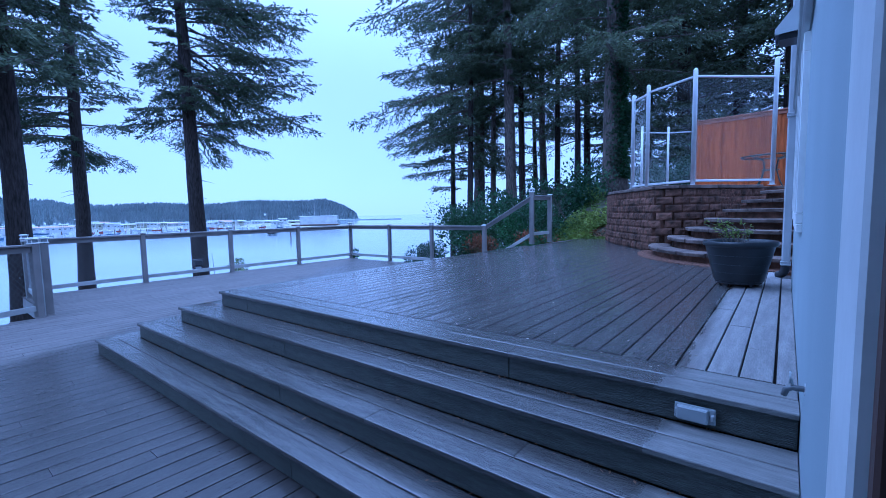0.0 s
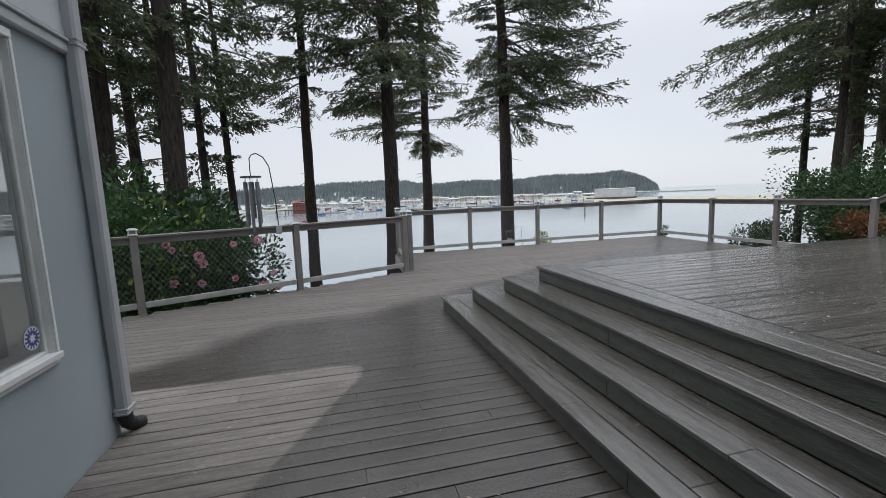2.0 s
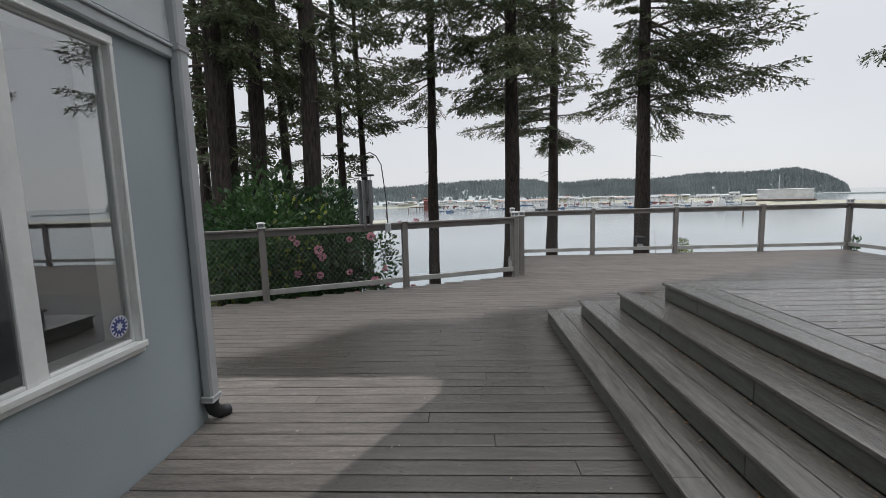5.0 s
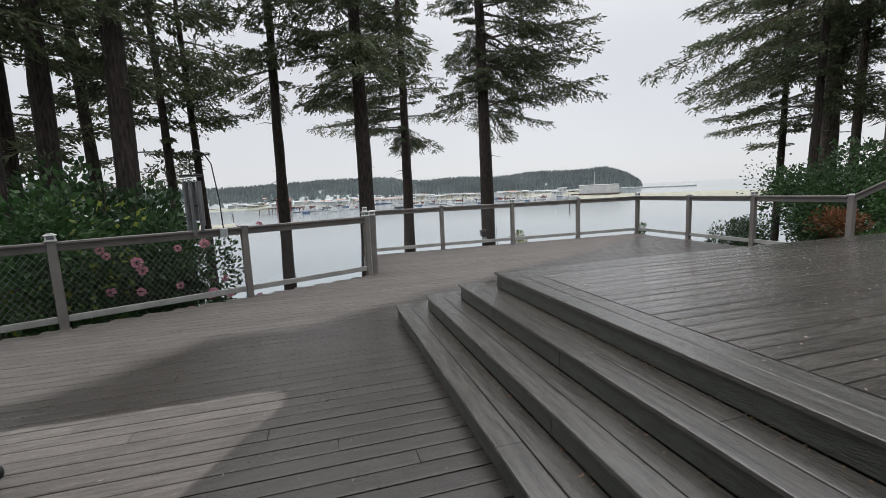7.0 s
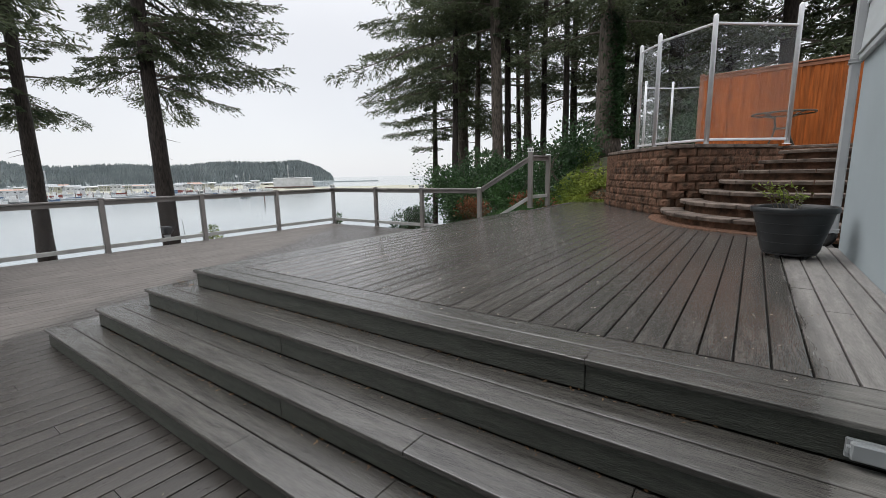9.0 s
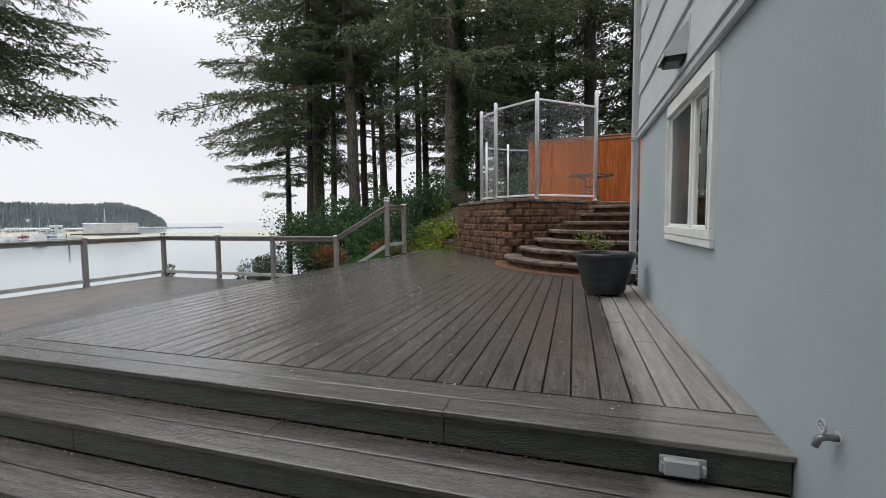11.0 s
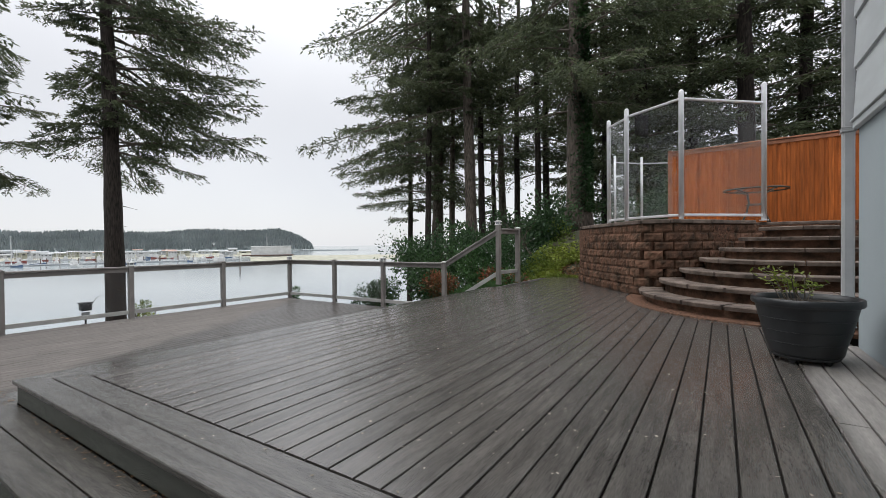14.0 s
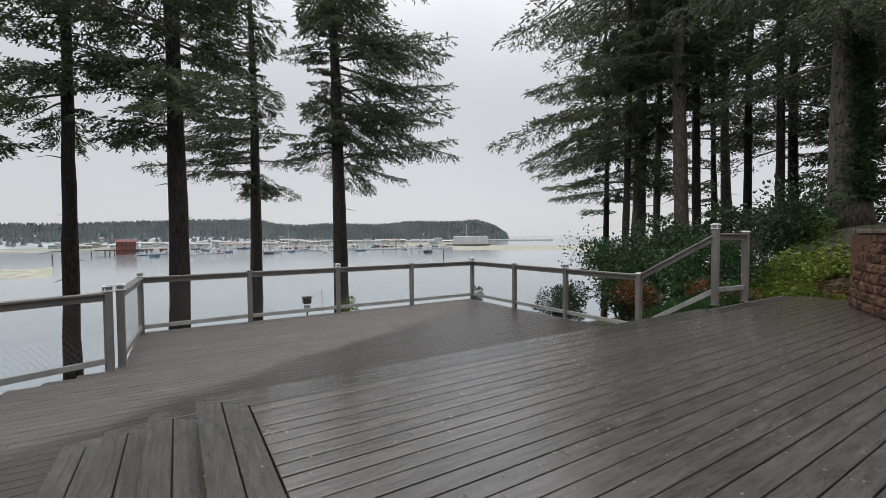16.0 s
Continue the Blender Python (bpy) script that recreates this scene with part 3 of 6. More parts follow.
link_bm("jamb", box(0.22, 0.032, 2.06, (WALL_X + 0.100, 0.912, 1.05), 0.004), M_BROWN, door_1, "dark brown stained jamb")
link_bm("jamb", box(0.22, 0.035, 2.06, (WALL_X + 0.095, 0.04, 1.05), 0.004), M_BROWN, door_1, "dark brown stained jamb")
link_bm("threshold", box(0.26, 0.83, 0.04, (WALL_X + 0.06, 0.475, 0.0), 0.006), M_ALU, door_1)


# downspouts
def downspout(x, y, z0, z1, w, d, rz, toe, boot, label):
    ds = thing("downspout", x, y, z0, label, "downspout", rz=rz)
    link_bm("pipe", box(w, d, z1 - z0 - 0.14, (0, 0, (z1 - z0) / 2 + 0.07), 0.014), M_PIPE, ds)
    for z in (0.18, BELT - z0 + 0.02):
        bm = box(w + 0.014, d + 0.014, 0.05, (0, 0, z), 0.008)
        box(w + 0.02, d + 0.02, 0.012, (0, 0, z + 0.016), 0.003, bm=bm)
        box(w + 0.02, d + 0.02, 0.012, (0, 0, z - 0.016), 0.003, bm=bm)
        link_bm("strap", bm, M_PIPE, ds)
    pts = [(0, 0, 0.16), (0, 0, 0.11), (toe[0] * 0.02, toe[1] * 0.02, 0.07), (toe[0] * 0.07, toe[1] * 0.07, 0.035), (toe[0] * 0.12, toe[1] * 0.12, 0.025)]
    rings = []
    for i in range(17):
        s = i / 16 * 4
        a, fr = int(min(3, s)), s - int(min(3, s))
        rings.append(Vector(pts[a]).lerp(Vector(pts[a + 1]), fr))
    v, f = tube(rings, [0.043 + 0.006 * (i % 2) for i in range(17)], 12, False)
    link("corrugated_boot", v, f, boot, ds, "black ribbed drain boot" if boot is M_DARK else "grey ribbed drain boot", True)
    return ds


downspout(-3.72, WALL_Y + 0.055, 0.0, 6.1, 0.10, 0.075, 0, (-1, 0.4), M_DARK, "pale grey square downspout at the house corner")
downspout(WALL_X - 0.06, 6.99, UP, 6.1, 0.085, 0.085, 0, (-0.6, 0.6), M_DARK, "pale grey downspout at the far house corner")
# dryer vent hood
hood = thing("vent_hood", WALL_X - 0.03, 4.53, 2.77, "white sheet-metal vent hood on the siding", "vent")
hv = [(0, -0.13, 0.24), (0, 0.13, 0.24), (0, 0.13, 0), (0, -0.13, 0), (-0.16, -0.13, 0.03), (-0.16, 0.13, 0.03), (-0.16, 0.13, -0.01), (-0.16, -0.13, -0.01)]
link("cover", hv, [(0, 1, 5, 4), (0, 4, 7, 3), (1, 2, 6, 5), (4, 5, 6, 7), (0, 3, 2, 1)], M_SIDING, hood)
link_bm("throat", box(0.12, 0.2, 0.06, (-0.075, 0, -0.01), 0.004), M_DARK, hood, "dark throat of the vent")
link_bm("flange", box(0.012, 0.32, 0.32, (0.006, 0, 0.11), 0.003), M_SIDING, hood)
# garden tap
tap = thing("garden_tap", WALL_X, 2.40, 0.86, "brass and grey outdoor tap on the stucco wall", "tap")
tap.scale = (0.72, 0.72, 0.72)
v, f = tube([(0.01, 0, 0), (-0.05, 0, 0), (-0.075, 0, -0.012), (-0.085, 0, -0.05)], [0.016, 0.016, 0.017, 0.014], 10)
link("spout", v, f, M_CHIME, tap, "", True)
v, f = lathe([(0.0, 0.003), (0.03, 0.003), (0.03, -0.003), (0.0, -0.003)], 16)
link("flange", [(z, x, y) for x, y, z in v], f, M_ALU, tap)
v, f = tube([(-0.045, 0, 0.0), (-0.06, 0, 0.045)], 0.007, 8)
link("stem", v, f, M_ALU, tap)
wheel = merged([tube([(-0.062 + 0.0, 0.028 * math.cos(a), 0.05 + 0.028 * math.sin(a)) for a in [2 * math.pi * k / 12 for k in range(13)]], 0.005, 6, False)] + [tube([(-0.062, 0, 0.05), (-0.062, 0.028 * math.cos(a), 0.05 + 0.028 * math.sin(a))], 0.003, 5) for a in (0, 1.26, 2.51, 3.77, 5.03)])
link("handwheel", *wheel, M_GREYTRIM, tap, "grey spoked tap handle")
# weatherproof outlet box in the top riser
ob = thing("outlet_box", -0.30, EDGE_Y - 0.012, 0.565, "grey weatherproof outlet box set in the top riser", "outlet")
link_bm("back_plate", box(0.17, 0.014, 0.075, (0, 0, 0), 0.004), M_GREYTRIM, ob)
link_bm("cover", box(0.13, 0.03, 0.066, (-0.008, -0.018, 0), 0.006), M_GREYTRIM, ob)
for sx in (-0.074, 0.074):
    link_bm("hinge", box(0.016, 0.022, 0.03, (sx, -0.014, 0.0), 0.004), M_GREYTRIM, ob)


# ---- railing ----
RAIL_Z = 1.13
POSTS = {"Z": (-6.48, -4.66), "A": (-7.40, -2.50), "B": (-8.33, -0.38), "C": (-9.24, 1.66), "C2": (-9.36, 1.80), "C3": (-11.85, 1.90), "D": (-11.97, 3.95), "E": (-11.97, 6.02),
         "F": (-11.97, 8.13), "G": (-11.97, 10.22), "H": (-10.03, 10.22), "I": (-8.25, 10.22), "J": (-6.38, 10.22), "K": (-5.22, 10.72), "K2": (-5.13, 11.62)}
LANTERN = {"A", "C", "C2", "C3", "E", "G", "I", "K"}


def post(key, x, y, z, h, ang):
    p = thing("railing_post", x, y, z, "grey painted railing post with a white " + ("solar lantern cap" if key in LANTERN else "flat cap"), "railing post", "deck railing posts", ang)
    link_bm("shaft", box(0.10, 0.10, h, (0, 0, h / 2), 0.008), M_RAIL, p)
    sk = box(0.125, 0.125, 0.012, (0, 0, 0.006), 0.004)
    link_bm("foot_trim", sk, M_RAIL, p)
    if key in LANTERN:
        link_bm("cap_base", box(0.125, 0.125, 0.022, (0, 0, h + 0.011), 0.006), M_CAP, p, "white cap base")
        link_bm("lens", box(0.088, 0.088, 0.05, (0, 0, h + 0.047), 0.006), M_CAPGLASS, p, "clear lantern lens")
        for sx in (-1, 1):
            for sy in (-1, 1):
                link_bm("lantern_corner", box(0.014, 0.014, 0.05, (sx * 0.045, sy * 0.045, h + 0.047), 0.002), M_CAP, p)
        bm = box(0.135, 0.135, 0.018, (0, 0, h + 0.081), 0.006)
        box(0.09, 0.09, 0.014, (0, 0, h + 0.096), 0.005, bm=bm)
        link_bm("lantern_roof", bm, M_CAP, p, "white lantern roof")
    else:
        bm = box(0.125, 0.125, 0.016, (0, 0, h + 0.008), 0.005)
        box(0.08, 0.08, 0.014, (0, 0, h + 0.022), 0.006, bm=bm)
        link_bm("cap", bm, M_CAP if key in ("J", "K2", "B") else M_RAIL, p)
    return p


for key, (x, y) in POSTS.items():
    z = UP if key in ("K", "K2") else 0.0
    ang = 23.2 if key in "ZABC" else 0.0
    post(key, x, y, z, (1.36 if key == "K" else 1.17 if key != "K2" else 1.30), ang)


def rail_bay(p, q, za, zb, net=True, pale=True):
    """Top rail, its apron, bottom rail and wire netting between two posts."""
    r = thing("deck_railing", p[0], p[1], za, "grey railing panel with diamond wire netting" if net else "sloping grey handrail between two posts", "railing", "deck railing panels")
    a, b = Vector((0, 0, 0)), Vector((q[0] - p[0], q[1] - p[1], zb - za))
    d = b.normalized()
    ins = d * 0.052
    up = Vector((0, 0, 1))
    link_bm("top_rail", beam(a + up * (RAIL_Z + 0.018) - d * 0.0 + ins, b + up * (RAIL_Z + 0.018) - ins, 0.135, 0.034, 0.006), M_RAIL, r)
    link_bm("rail_apron", beam(a + up * (RAIL_Z - 0.047) + ins, b + up * (RAIL_Z - 0.047) - ins, 0.038, 0.088, 0.004), M_RAIL, r)
    link_bm("bottom_rail", beam(a + up * 0.15 + ins, b + up * 0.15 - ins, 0.04, 0.085, 0.004), M_RAILPALE if pale else M_RAIL, r, "pale worn bottom rail" if pale else "")
    if net:
        L = (b - a).length - 0.1
        z0, z1 = 0.19, RAIL_Z - 0.09
        H = z1 - z0
        v, f = [], []
        side = Vector((-d.y, d.x, 0)) * 0.0012
        cell = 0.075
        n = int((L + H * 0.75) / cell) + 1
        for sgn in (1, -1):
            for k in range(n):
                s0 = -H * 0.75 + k * cell
                u0, w0, u1, w1 = s0, 0.0, s0 + H * 0.75, H
                if u0 < 0:
                    w0 = -u0 / 0.75
                    u0 = 0.0
                if u1 > L:
                    w1 -= (u1 - L) / 0.75
                    u1 = L
                if u1 - u0 < 0.02:
                    continue
                if sgn < 0:
                    u0, u1 = L - u0, L - u1
                P = a + d * (u0 + 0.05) + up * (z0 + w0)
                Q = a + d * (u1 + 0.05) + up * (z0 + w1)
                o = len(v)
                perp = (Q - P).normalized().cross(side.normalized()) * 0.0012
                for X in (P, Q):
                    v += [X + side, X - side * 0.5 + perp, X - side * 0.5 - perp]
                f += [(o, o + 1, o + 4, o + 3), (o + 1, o + 2, o + 5, o + 4), (o + 2, o, o + 3, o + 5)]
        link("netting", v, f, M_WIRE, r, "galvanised diamond wire netting")
    return r


order = ["Z", "A", "B", "C"]
for a, b in zip(order, order[1:]):
    rail_bay(POSTS[a], POSTS[b], 0, 0)
order = ["C2", "C3", "D", "E", "F", "G", "H", "I", "J"]
for a, b in zip(order, order[1:]):
    rail_bay(POSTS[a], POSTS[b], 0, 0, net=b not in ("J",))
rail_bay(POSTS["J"], POSTS["K"], 0, UP + 0.12, net=False)
rail_bay(POSTS["K"], POSTS["K2"], UP + 0.12, UP + 0.12, net=False)

# ---- trees and shrubs ----
rng = np.random.default_rng(7)


def leaf_mesh(name, quads, mat, parent=None, label=""):
    """One mesh of many separate leaves; quads is an array (n, 4, 3)."""
    quads = np.asarray(quads, dtype=np.float32)
    n = len(quads)
    me = bpy.data.meshes.new(name)
    me.vertices.add(4 * n)
    me.vertices.foreach_set("co", quads.reshape(-1))
    me.loops.add(4 * n)
    me.loops.foreach_set("vertex_index", np.arange(4 * n, dtype=np.int32))
    me.polygons.add(n)
    me.polygons.foreach_set("loop_start", np.arange(0, 4 * n, 4, dtype=np.int32))
    me.polygons.foreach_set("loop_total", np.full(n, 4, dtype=np.int32))
    me.update(calc_edges=True)
    me.materials.append(mat)
    ob = new(name, me)
    if parent is not None:
        ob.parent = parent
    if label:
        tagged(ob, label)
    return ob


def blades(base, along, length, width, lift):
    """Pointed leaf blades: base points, directions, lengths, widths and a random roll."""
    n = len(base)
    along = along / np.linalg.norm(along, axis=1, keepdims=True)
    ref = np.tile([[0.0, 0.0, 1.0]], (n, 1)) + rng.normal(0, lift, (n, 3))
    side = np.cross(along, ref)
    side /= np.linalg.norm(side, axis=1, keepdims=True) + 1e-9
    L, W = length[:, None], width[:, None]
    mid = base + along * L * 0.45
    return np.stack([base, mid + side * W, base + along * L, mid - side * W], 1)


def make_bough(length, laterals, droop, step, blade):
    """A conifer bough along +x: its wood as point chains, and finger-like twigs bristling with needle tufts as quads."""
    s = np.linspace(0, 1, 9)
    wander = np.cumsum(rng.normal(0, 0.022, 9)) * length
    stem = np.stack([s * length, wander, length * (0.10 * s - droop * s ** 2 + 0.5 * droop * s ** 4)], 1)
    wood = [(stem, 0.022 * length ** 0.6)]
    base, dirs, size = [], [], []

    def finger(p, d, ln):
        """One twig from p along d, clothed in tufts that point forward and outward."""
        m = max(3, int(ln / step))
        tt = (np.arange(m) + rng.random(m)) / m
        at = p + np.outer(tt * ln, d) - np.outer(tt ** 2 * ln * 0.25, [0, 0, 1])
        w = d + rng.normal(0, 0.5, (m, 3)) * np.array([1, 1, 0.7])
        w[-1] = d
        base.append(at)
        dirs.append(w)
        size.append(blade * rng.uniform(0.65, 1.25, m))
    for i in range(laterals):
        u = 0.14 + 0.86 * (i + rng.random()) / laterals
        if rng.random() < 0.10:
            continue
        p = np.array([np.interp(u, s, stem[:, k]) for k in range(3)])
        sgn = 1 if i % 2 else -1
        ang = np.radians(rng.uniform(30, 64)) * sgn
        ll = min(2.2, length * rng.uniform(0.16, 0.40)) * min(1.0, 0.35 + 2.2 * u) * (1 - u) ** 0.6 + 0.20
        d = np.array([np.cos(ang), np.sin(ang), rng.uniform(-0.12, 0.16)])
        sag = rng.uniform(0.15, 0.5)
        t = np.linspace(0, 1, 5)
        lat = p + np.outer(t * ll, d) - np.outer((t ** 2 - 0.35 * t ** 4) * ll * sag, [0, 0, 1])
        if ll > 0.4:
            wood.append((lat[::2], 0.007))
        n = max(2, int(ll / 0.15))
        for k in range(n):
            f = (k + rng.random()) / n
            if f < 0.15:
                continue
            q = np.array([np.interp(f, t, lat[:, c]) for c in range(3)])
            a = np.radians(rng.uniform(20, 60)) * (1 if k % 2 else -1)
            e = np.array([d[0] * np.cos(a) - d[1] * np.sin(a), d[0] * np.sin(a) + d[1] * np.cos(a), rng.normal(-0.28, 0.28)])
            finger(q, e, rng.uniform(0.18, 0.48) * (1.1 - 0.5 * f))
        finger(lat[2], (lat[4] - lat[2]) / (np.linalg.norm(lat[4] - lat[2]) + 1e-6), ll * 0.55)
    base, dirs, size = np.concatenate(base), np.concatenate(dirs), np.concatenate(size)
    n = len(base)
    return wood, blades(base, dirs, size, size * rng.uniform(0.13, 0.21, n), 1.0)


DROOPS = (0.12, 0.20, 0.28, 0.16)
FINE = [make_bough(4.0, 30, d, 0.040, 0.155) for d in DROOPS]
LONG = [make_bough(7.0, 46, d, 0.046, 0.18) for d in DROOPS]
BOUGHS = [make_bough(4.0, 26, d, 0.075, 0.25) for d in DROOPS]
THIN = [make_bough(4.0, 22, d + 0.06, 0.060, 0.18) for d in DROOPS]


def conifer(x, y, dia, height, start, reach, count, lean=(0, 0), bias=None, bark=None, needles=None, thin=False, label="", seed=0, z0=None, top=18.0, skip=0.0, stubs=6, fine=True):
    """A tall conifer: fissured trunk, limbs and a crown of drooping boughs. bias: bearing towards which boughs grow longer."""
    z = ground_height(x, y) - 0.3 if z0 is None else z0
    tree = thing("conifer_tree", x, y, z, label or "tall conifer with dark furrowed trunk and drooping green boughs", "tree", "conifers on the bluff")
    lr = random.Random(seed)
    start, top = start - z, top - z
    pts, rad = [], []
    sides = 14
    n = 22
    for i in range(n + 1):
        u = i / n
        hz = u * height
        pts.append(Vector((lean[0] * hz + 0.12 * math.sin(u * 5 + seed), lean[1] * hz + 0.12 * math.cos(u * 4 + seed), hz)))
        rad.append(dia / 2 * ((1 - u) ** 0.75 * 0.93 + 0.07) * (1.0 + 0.35 * math.exp(-hz / 0.6)))
    v, f = tube(pts, rad, sides)
    v = [p + Vector((noise.noise(p * 2.2 + Vector((seed, 0, 0))), noise.noise(p * 2.2 + Vector((0, seed, 5))), 0)) * dia * 0.07 for p in v]
    link("trunk", v, f, bark or M_BARK, tree, "", True)

    def at(hz):
        return np.array([np.interp(hz, [p.z for p in pts], [p[k] for p in pts]) for k in range(3)])
    quads, wood = [], []
    pool = THIN if thin else FINE if fine else BOUGHS
    coarse_from = 14.5 - z
    for k in range(count):
        u = (k + lr.random()) / count
        hz = start + (top - start) * u
        if hz > height - 0.6:
            break
        az = lr.uniform(0, 2 * math.pi)
        grow = reach * lr.uniform(0.5, 1.1) * min(1.0, 0.55 + 1.2 * (height - hz) / height)
        if bias is not None:
            grow *= 0.64 + 0.48 * math.cos(az - bias)
        if lr.random() < skip:
            continue
        long = fine and not thin and grow > 4.8 and hz < coarse_from
        w, q = (LONG if long else pool if hz < coarse_from else BOUGHS)[lr.randrange(4)]
        sc = grow / (7.0 if long else 4.0)
        R = np.array((Matrix.Rotation(az, 3, "Z") @ Matrix.Rotation(radians(lr.uniform(-9, 17)), 3, "Y") @ Matrix.Rotation(radians(lr.uniform(-14, 14)), 3, "X")))
        p0 = at(hz)
        zs = np.array([sc, sc, sc ** 0.8])
        q = q[rng.random(len(q)) < min(1.0, 0.45 + 0.5 * sc)]
        mid = q.mean(1, keepdims=True)
        quads.append(((mid * zs) + (q - mid) * (0.75 + 0.25 * sc)) @ R.T + p0)
        for j, (pt, r) in enumerate(w):
            if j and (j % 2 or not fine):
                continue
            P = (pt * zs) @ R.T + p0
            P = P if j else P[::2]
            wood.append(tube([Vector(a) for a in P], [max(0.004, r * sc * (1 - 0.85 * i / (len(P) - 1))) for i in range(len(P))], 3 if j else 5, False))
    for k in range(stubs):
        hz = lr.uniform(0.35, 1.0) * start + 0.8
        az = lr.uniform(0, 6.28)
        ln = lr.uniform(0.25, 1.3)
        p0 = Vector(at(hz))
        wood.append(tube([p0, p0 + Vector((math.cos(az), math.sin(az), 0.05)) * ln * 0.5, p0 + Vector((math.cos(az + 0.2), math.sin(az + 0.2), -0.12)) * ln], [0.025, 0.015, 0.005], 4, False))
    if quads:
        leaf_mesh("crown", np.concatenate(quads), needles or M_NEEDLE, tree, "drooping needle sprays")
    if wood:
        link("limb_wood", *merged(wood), M_TWIG, tree, "bare grey limbs")["kind"] = "stuff"
    return tree


def bearing(az, dist, ex=-0.9, ey=1.4):
    return ex - dist * math.sin(radians(az)), ey + dist * math.cos(radians(az))


def toward(az):
    """Maths angle of a bearing."""
    return math.atan2(math.cos(radians(az)), -math.sin(radians(az)))


# the four by the railing
conifer(-21.82, -0.69, 0.60, 24, 6.2, 4.8, 56, lean=(0.0, -0.004), bias=toward(130), seed=3, label="slender dark conifer beside the deck railing", stubs=10)
conifer(-18.08, 2.55, 0.68, 24, 5.4, 4.6, 92, lean=(0.0, -0.006), seed=11, label="straight conifer with reddish furrowed bark beyond the railing")
conifer(-31.77, 6.91, 0.96, 30, 4.9, 6.2, 84, bias=toward(120), needles=M_NEEDLEDRY, seed=23, label="thin-crowned conifer with drooping lichen-hung boughs", stubs=12, skip=0.12)
conifer(-24.53, 10.12, 0.92, 30, 6.0, 6.6, 104, bias=toward(20), seed=31, label="large conifer with wide drooping boughs over the harbour")
# the grove beside the house
for az, d, dia, st, rc, sd in ((112.1, 13.4, 0.60, 4.4, 3.8, 41), (114.4, 19.8, 0.46, 5.2, 3.6, 43), (117.9, 14.3, 0.52, 5.0, 3.6, 47), (120.4, 17.0, 0.48, 4.5, 3.4, 53), (122.2, 13.0, 0.52, 4.2, 3.4, 59), (126.0, 14, 0.6, 4.0, 3.6, 60),
                               (104.5, 25.0, 0.5, 5.0, 5.6, 62), (107.5, 23.0, 0.5, 3.6, 5.0, 61), (111.0, 24.0, 0.55, 2.5, 4.5, 67), (117.0, 22.0, 0.5, 2.0, 4.5, 71), (123.0, 21.0, 0.5, 2.0, 4.5, 72)):
    conifer(*bearing(az, d), dia, 23, st, rc, 28 if d < 16 else 18, lean=(0.0, 0.006 * math.sin(sd)), bias=toward(80) if az < 114 else None, seed=sd, top=14.5, fine=d < 20)
# the grove beyond the upper deck
for az, d, dia, st, rc, sd, bk, bi in ((33.1, 32.8, 1.05, 5.0, 8.0, 73, M_BARKPALE, 85), (34.4, 25.0, 0.40, 4.4, 7.6, 74, M_BARK, 80), (31.1, 30, 0.48, 8.0, 5.0, 79, M_BARKPALE, 60), (28.9, 24.3, 0.72, 8.8, 5.4, 83, M_BARKPALE, 70), (27.2, 28.0, 0.5, 8.0, 4.0, 84, M_BARK, None), (24.8, 37.8, 0.86, 8.5, 6.0, 89, M_BARKPALE, None),
                                       (22.6, 31, 0.5, 7.5, 4.5, 97, M_BARK, None), (20.4, 26.5, 0.42, 7.0, 4.2, 101, M_BARK, None), (19.0, 33, 0.6, 6.5, 5.0, 103, M_BARK, None), (12.2, 30, 0.6, 4.0, 5.0, 107, M_BARK, None),
                                       (8.0, 26, 0.75, 4.5, 5.0, 109, M_BARK, None), (3.0, 29, 0.7, 3.5, 5.0, 113, M_BARK, None), (-2.0, 25, 0.8, 3.5, 5.0, 127, M_BARK, None), (-7.0, 28, 0.7, 3.5, 5.0, 131, M_BARK, None),
                                       (37.0, 36, 0.5, 3.5, 4.0, 137, M_BARK, None), (15.0, 38, 0.6, 3.0, 6.0, 139, M_BARK, None), (6.0, 38, 0.6, 3.0, 6.0, 149, M_BARK, None), (26.0, 42, 0.6, 3.0, 5.5, 151, M_BARK, None), (-12, 27, 0.7, 3, 5, 157, M_BARK, None)):
    conifer(*bearing(az, d), dia, 29, st, rc, (56 if sd == 74 else 60) if az > 28 and d < 33 else 58 if az < 14 else 28, bias=toward(bi) if bi else None, bark=bk, seed=sd, top=17.5, thin=17 < az < 24, fine=az > 28 and d < 33)
big = conifer(*bearing(15.2, 19.0), 1.0, 28, 7.0, 5.5, 48, seed=163, bark=M_BARKPALE, lean=(-0.012, 0.0), top=17, label="massive old conifer with ivy climbing one side of its trunk")


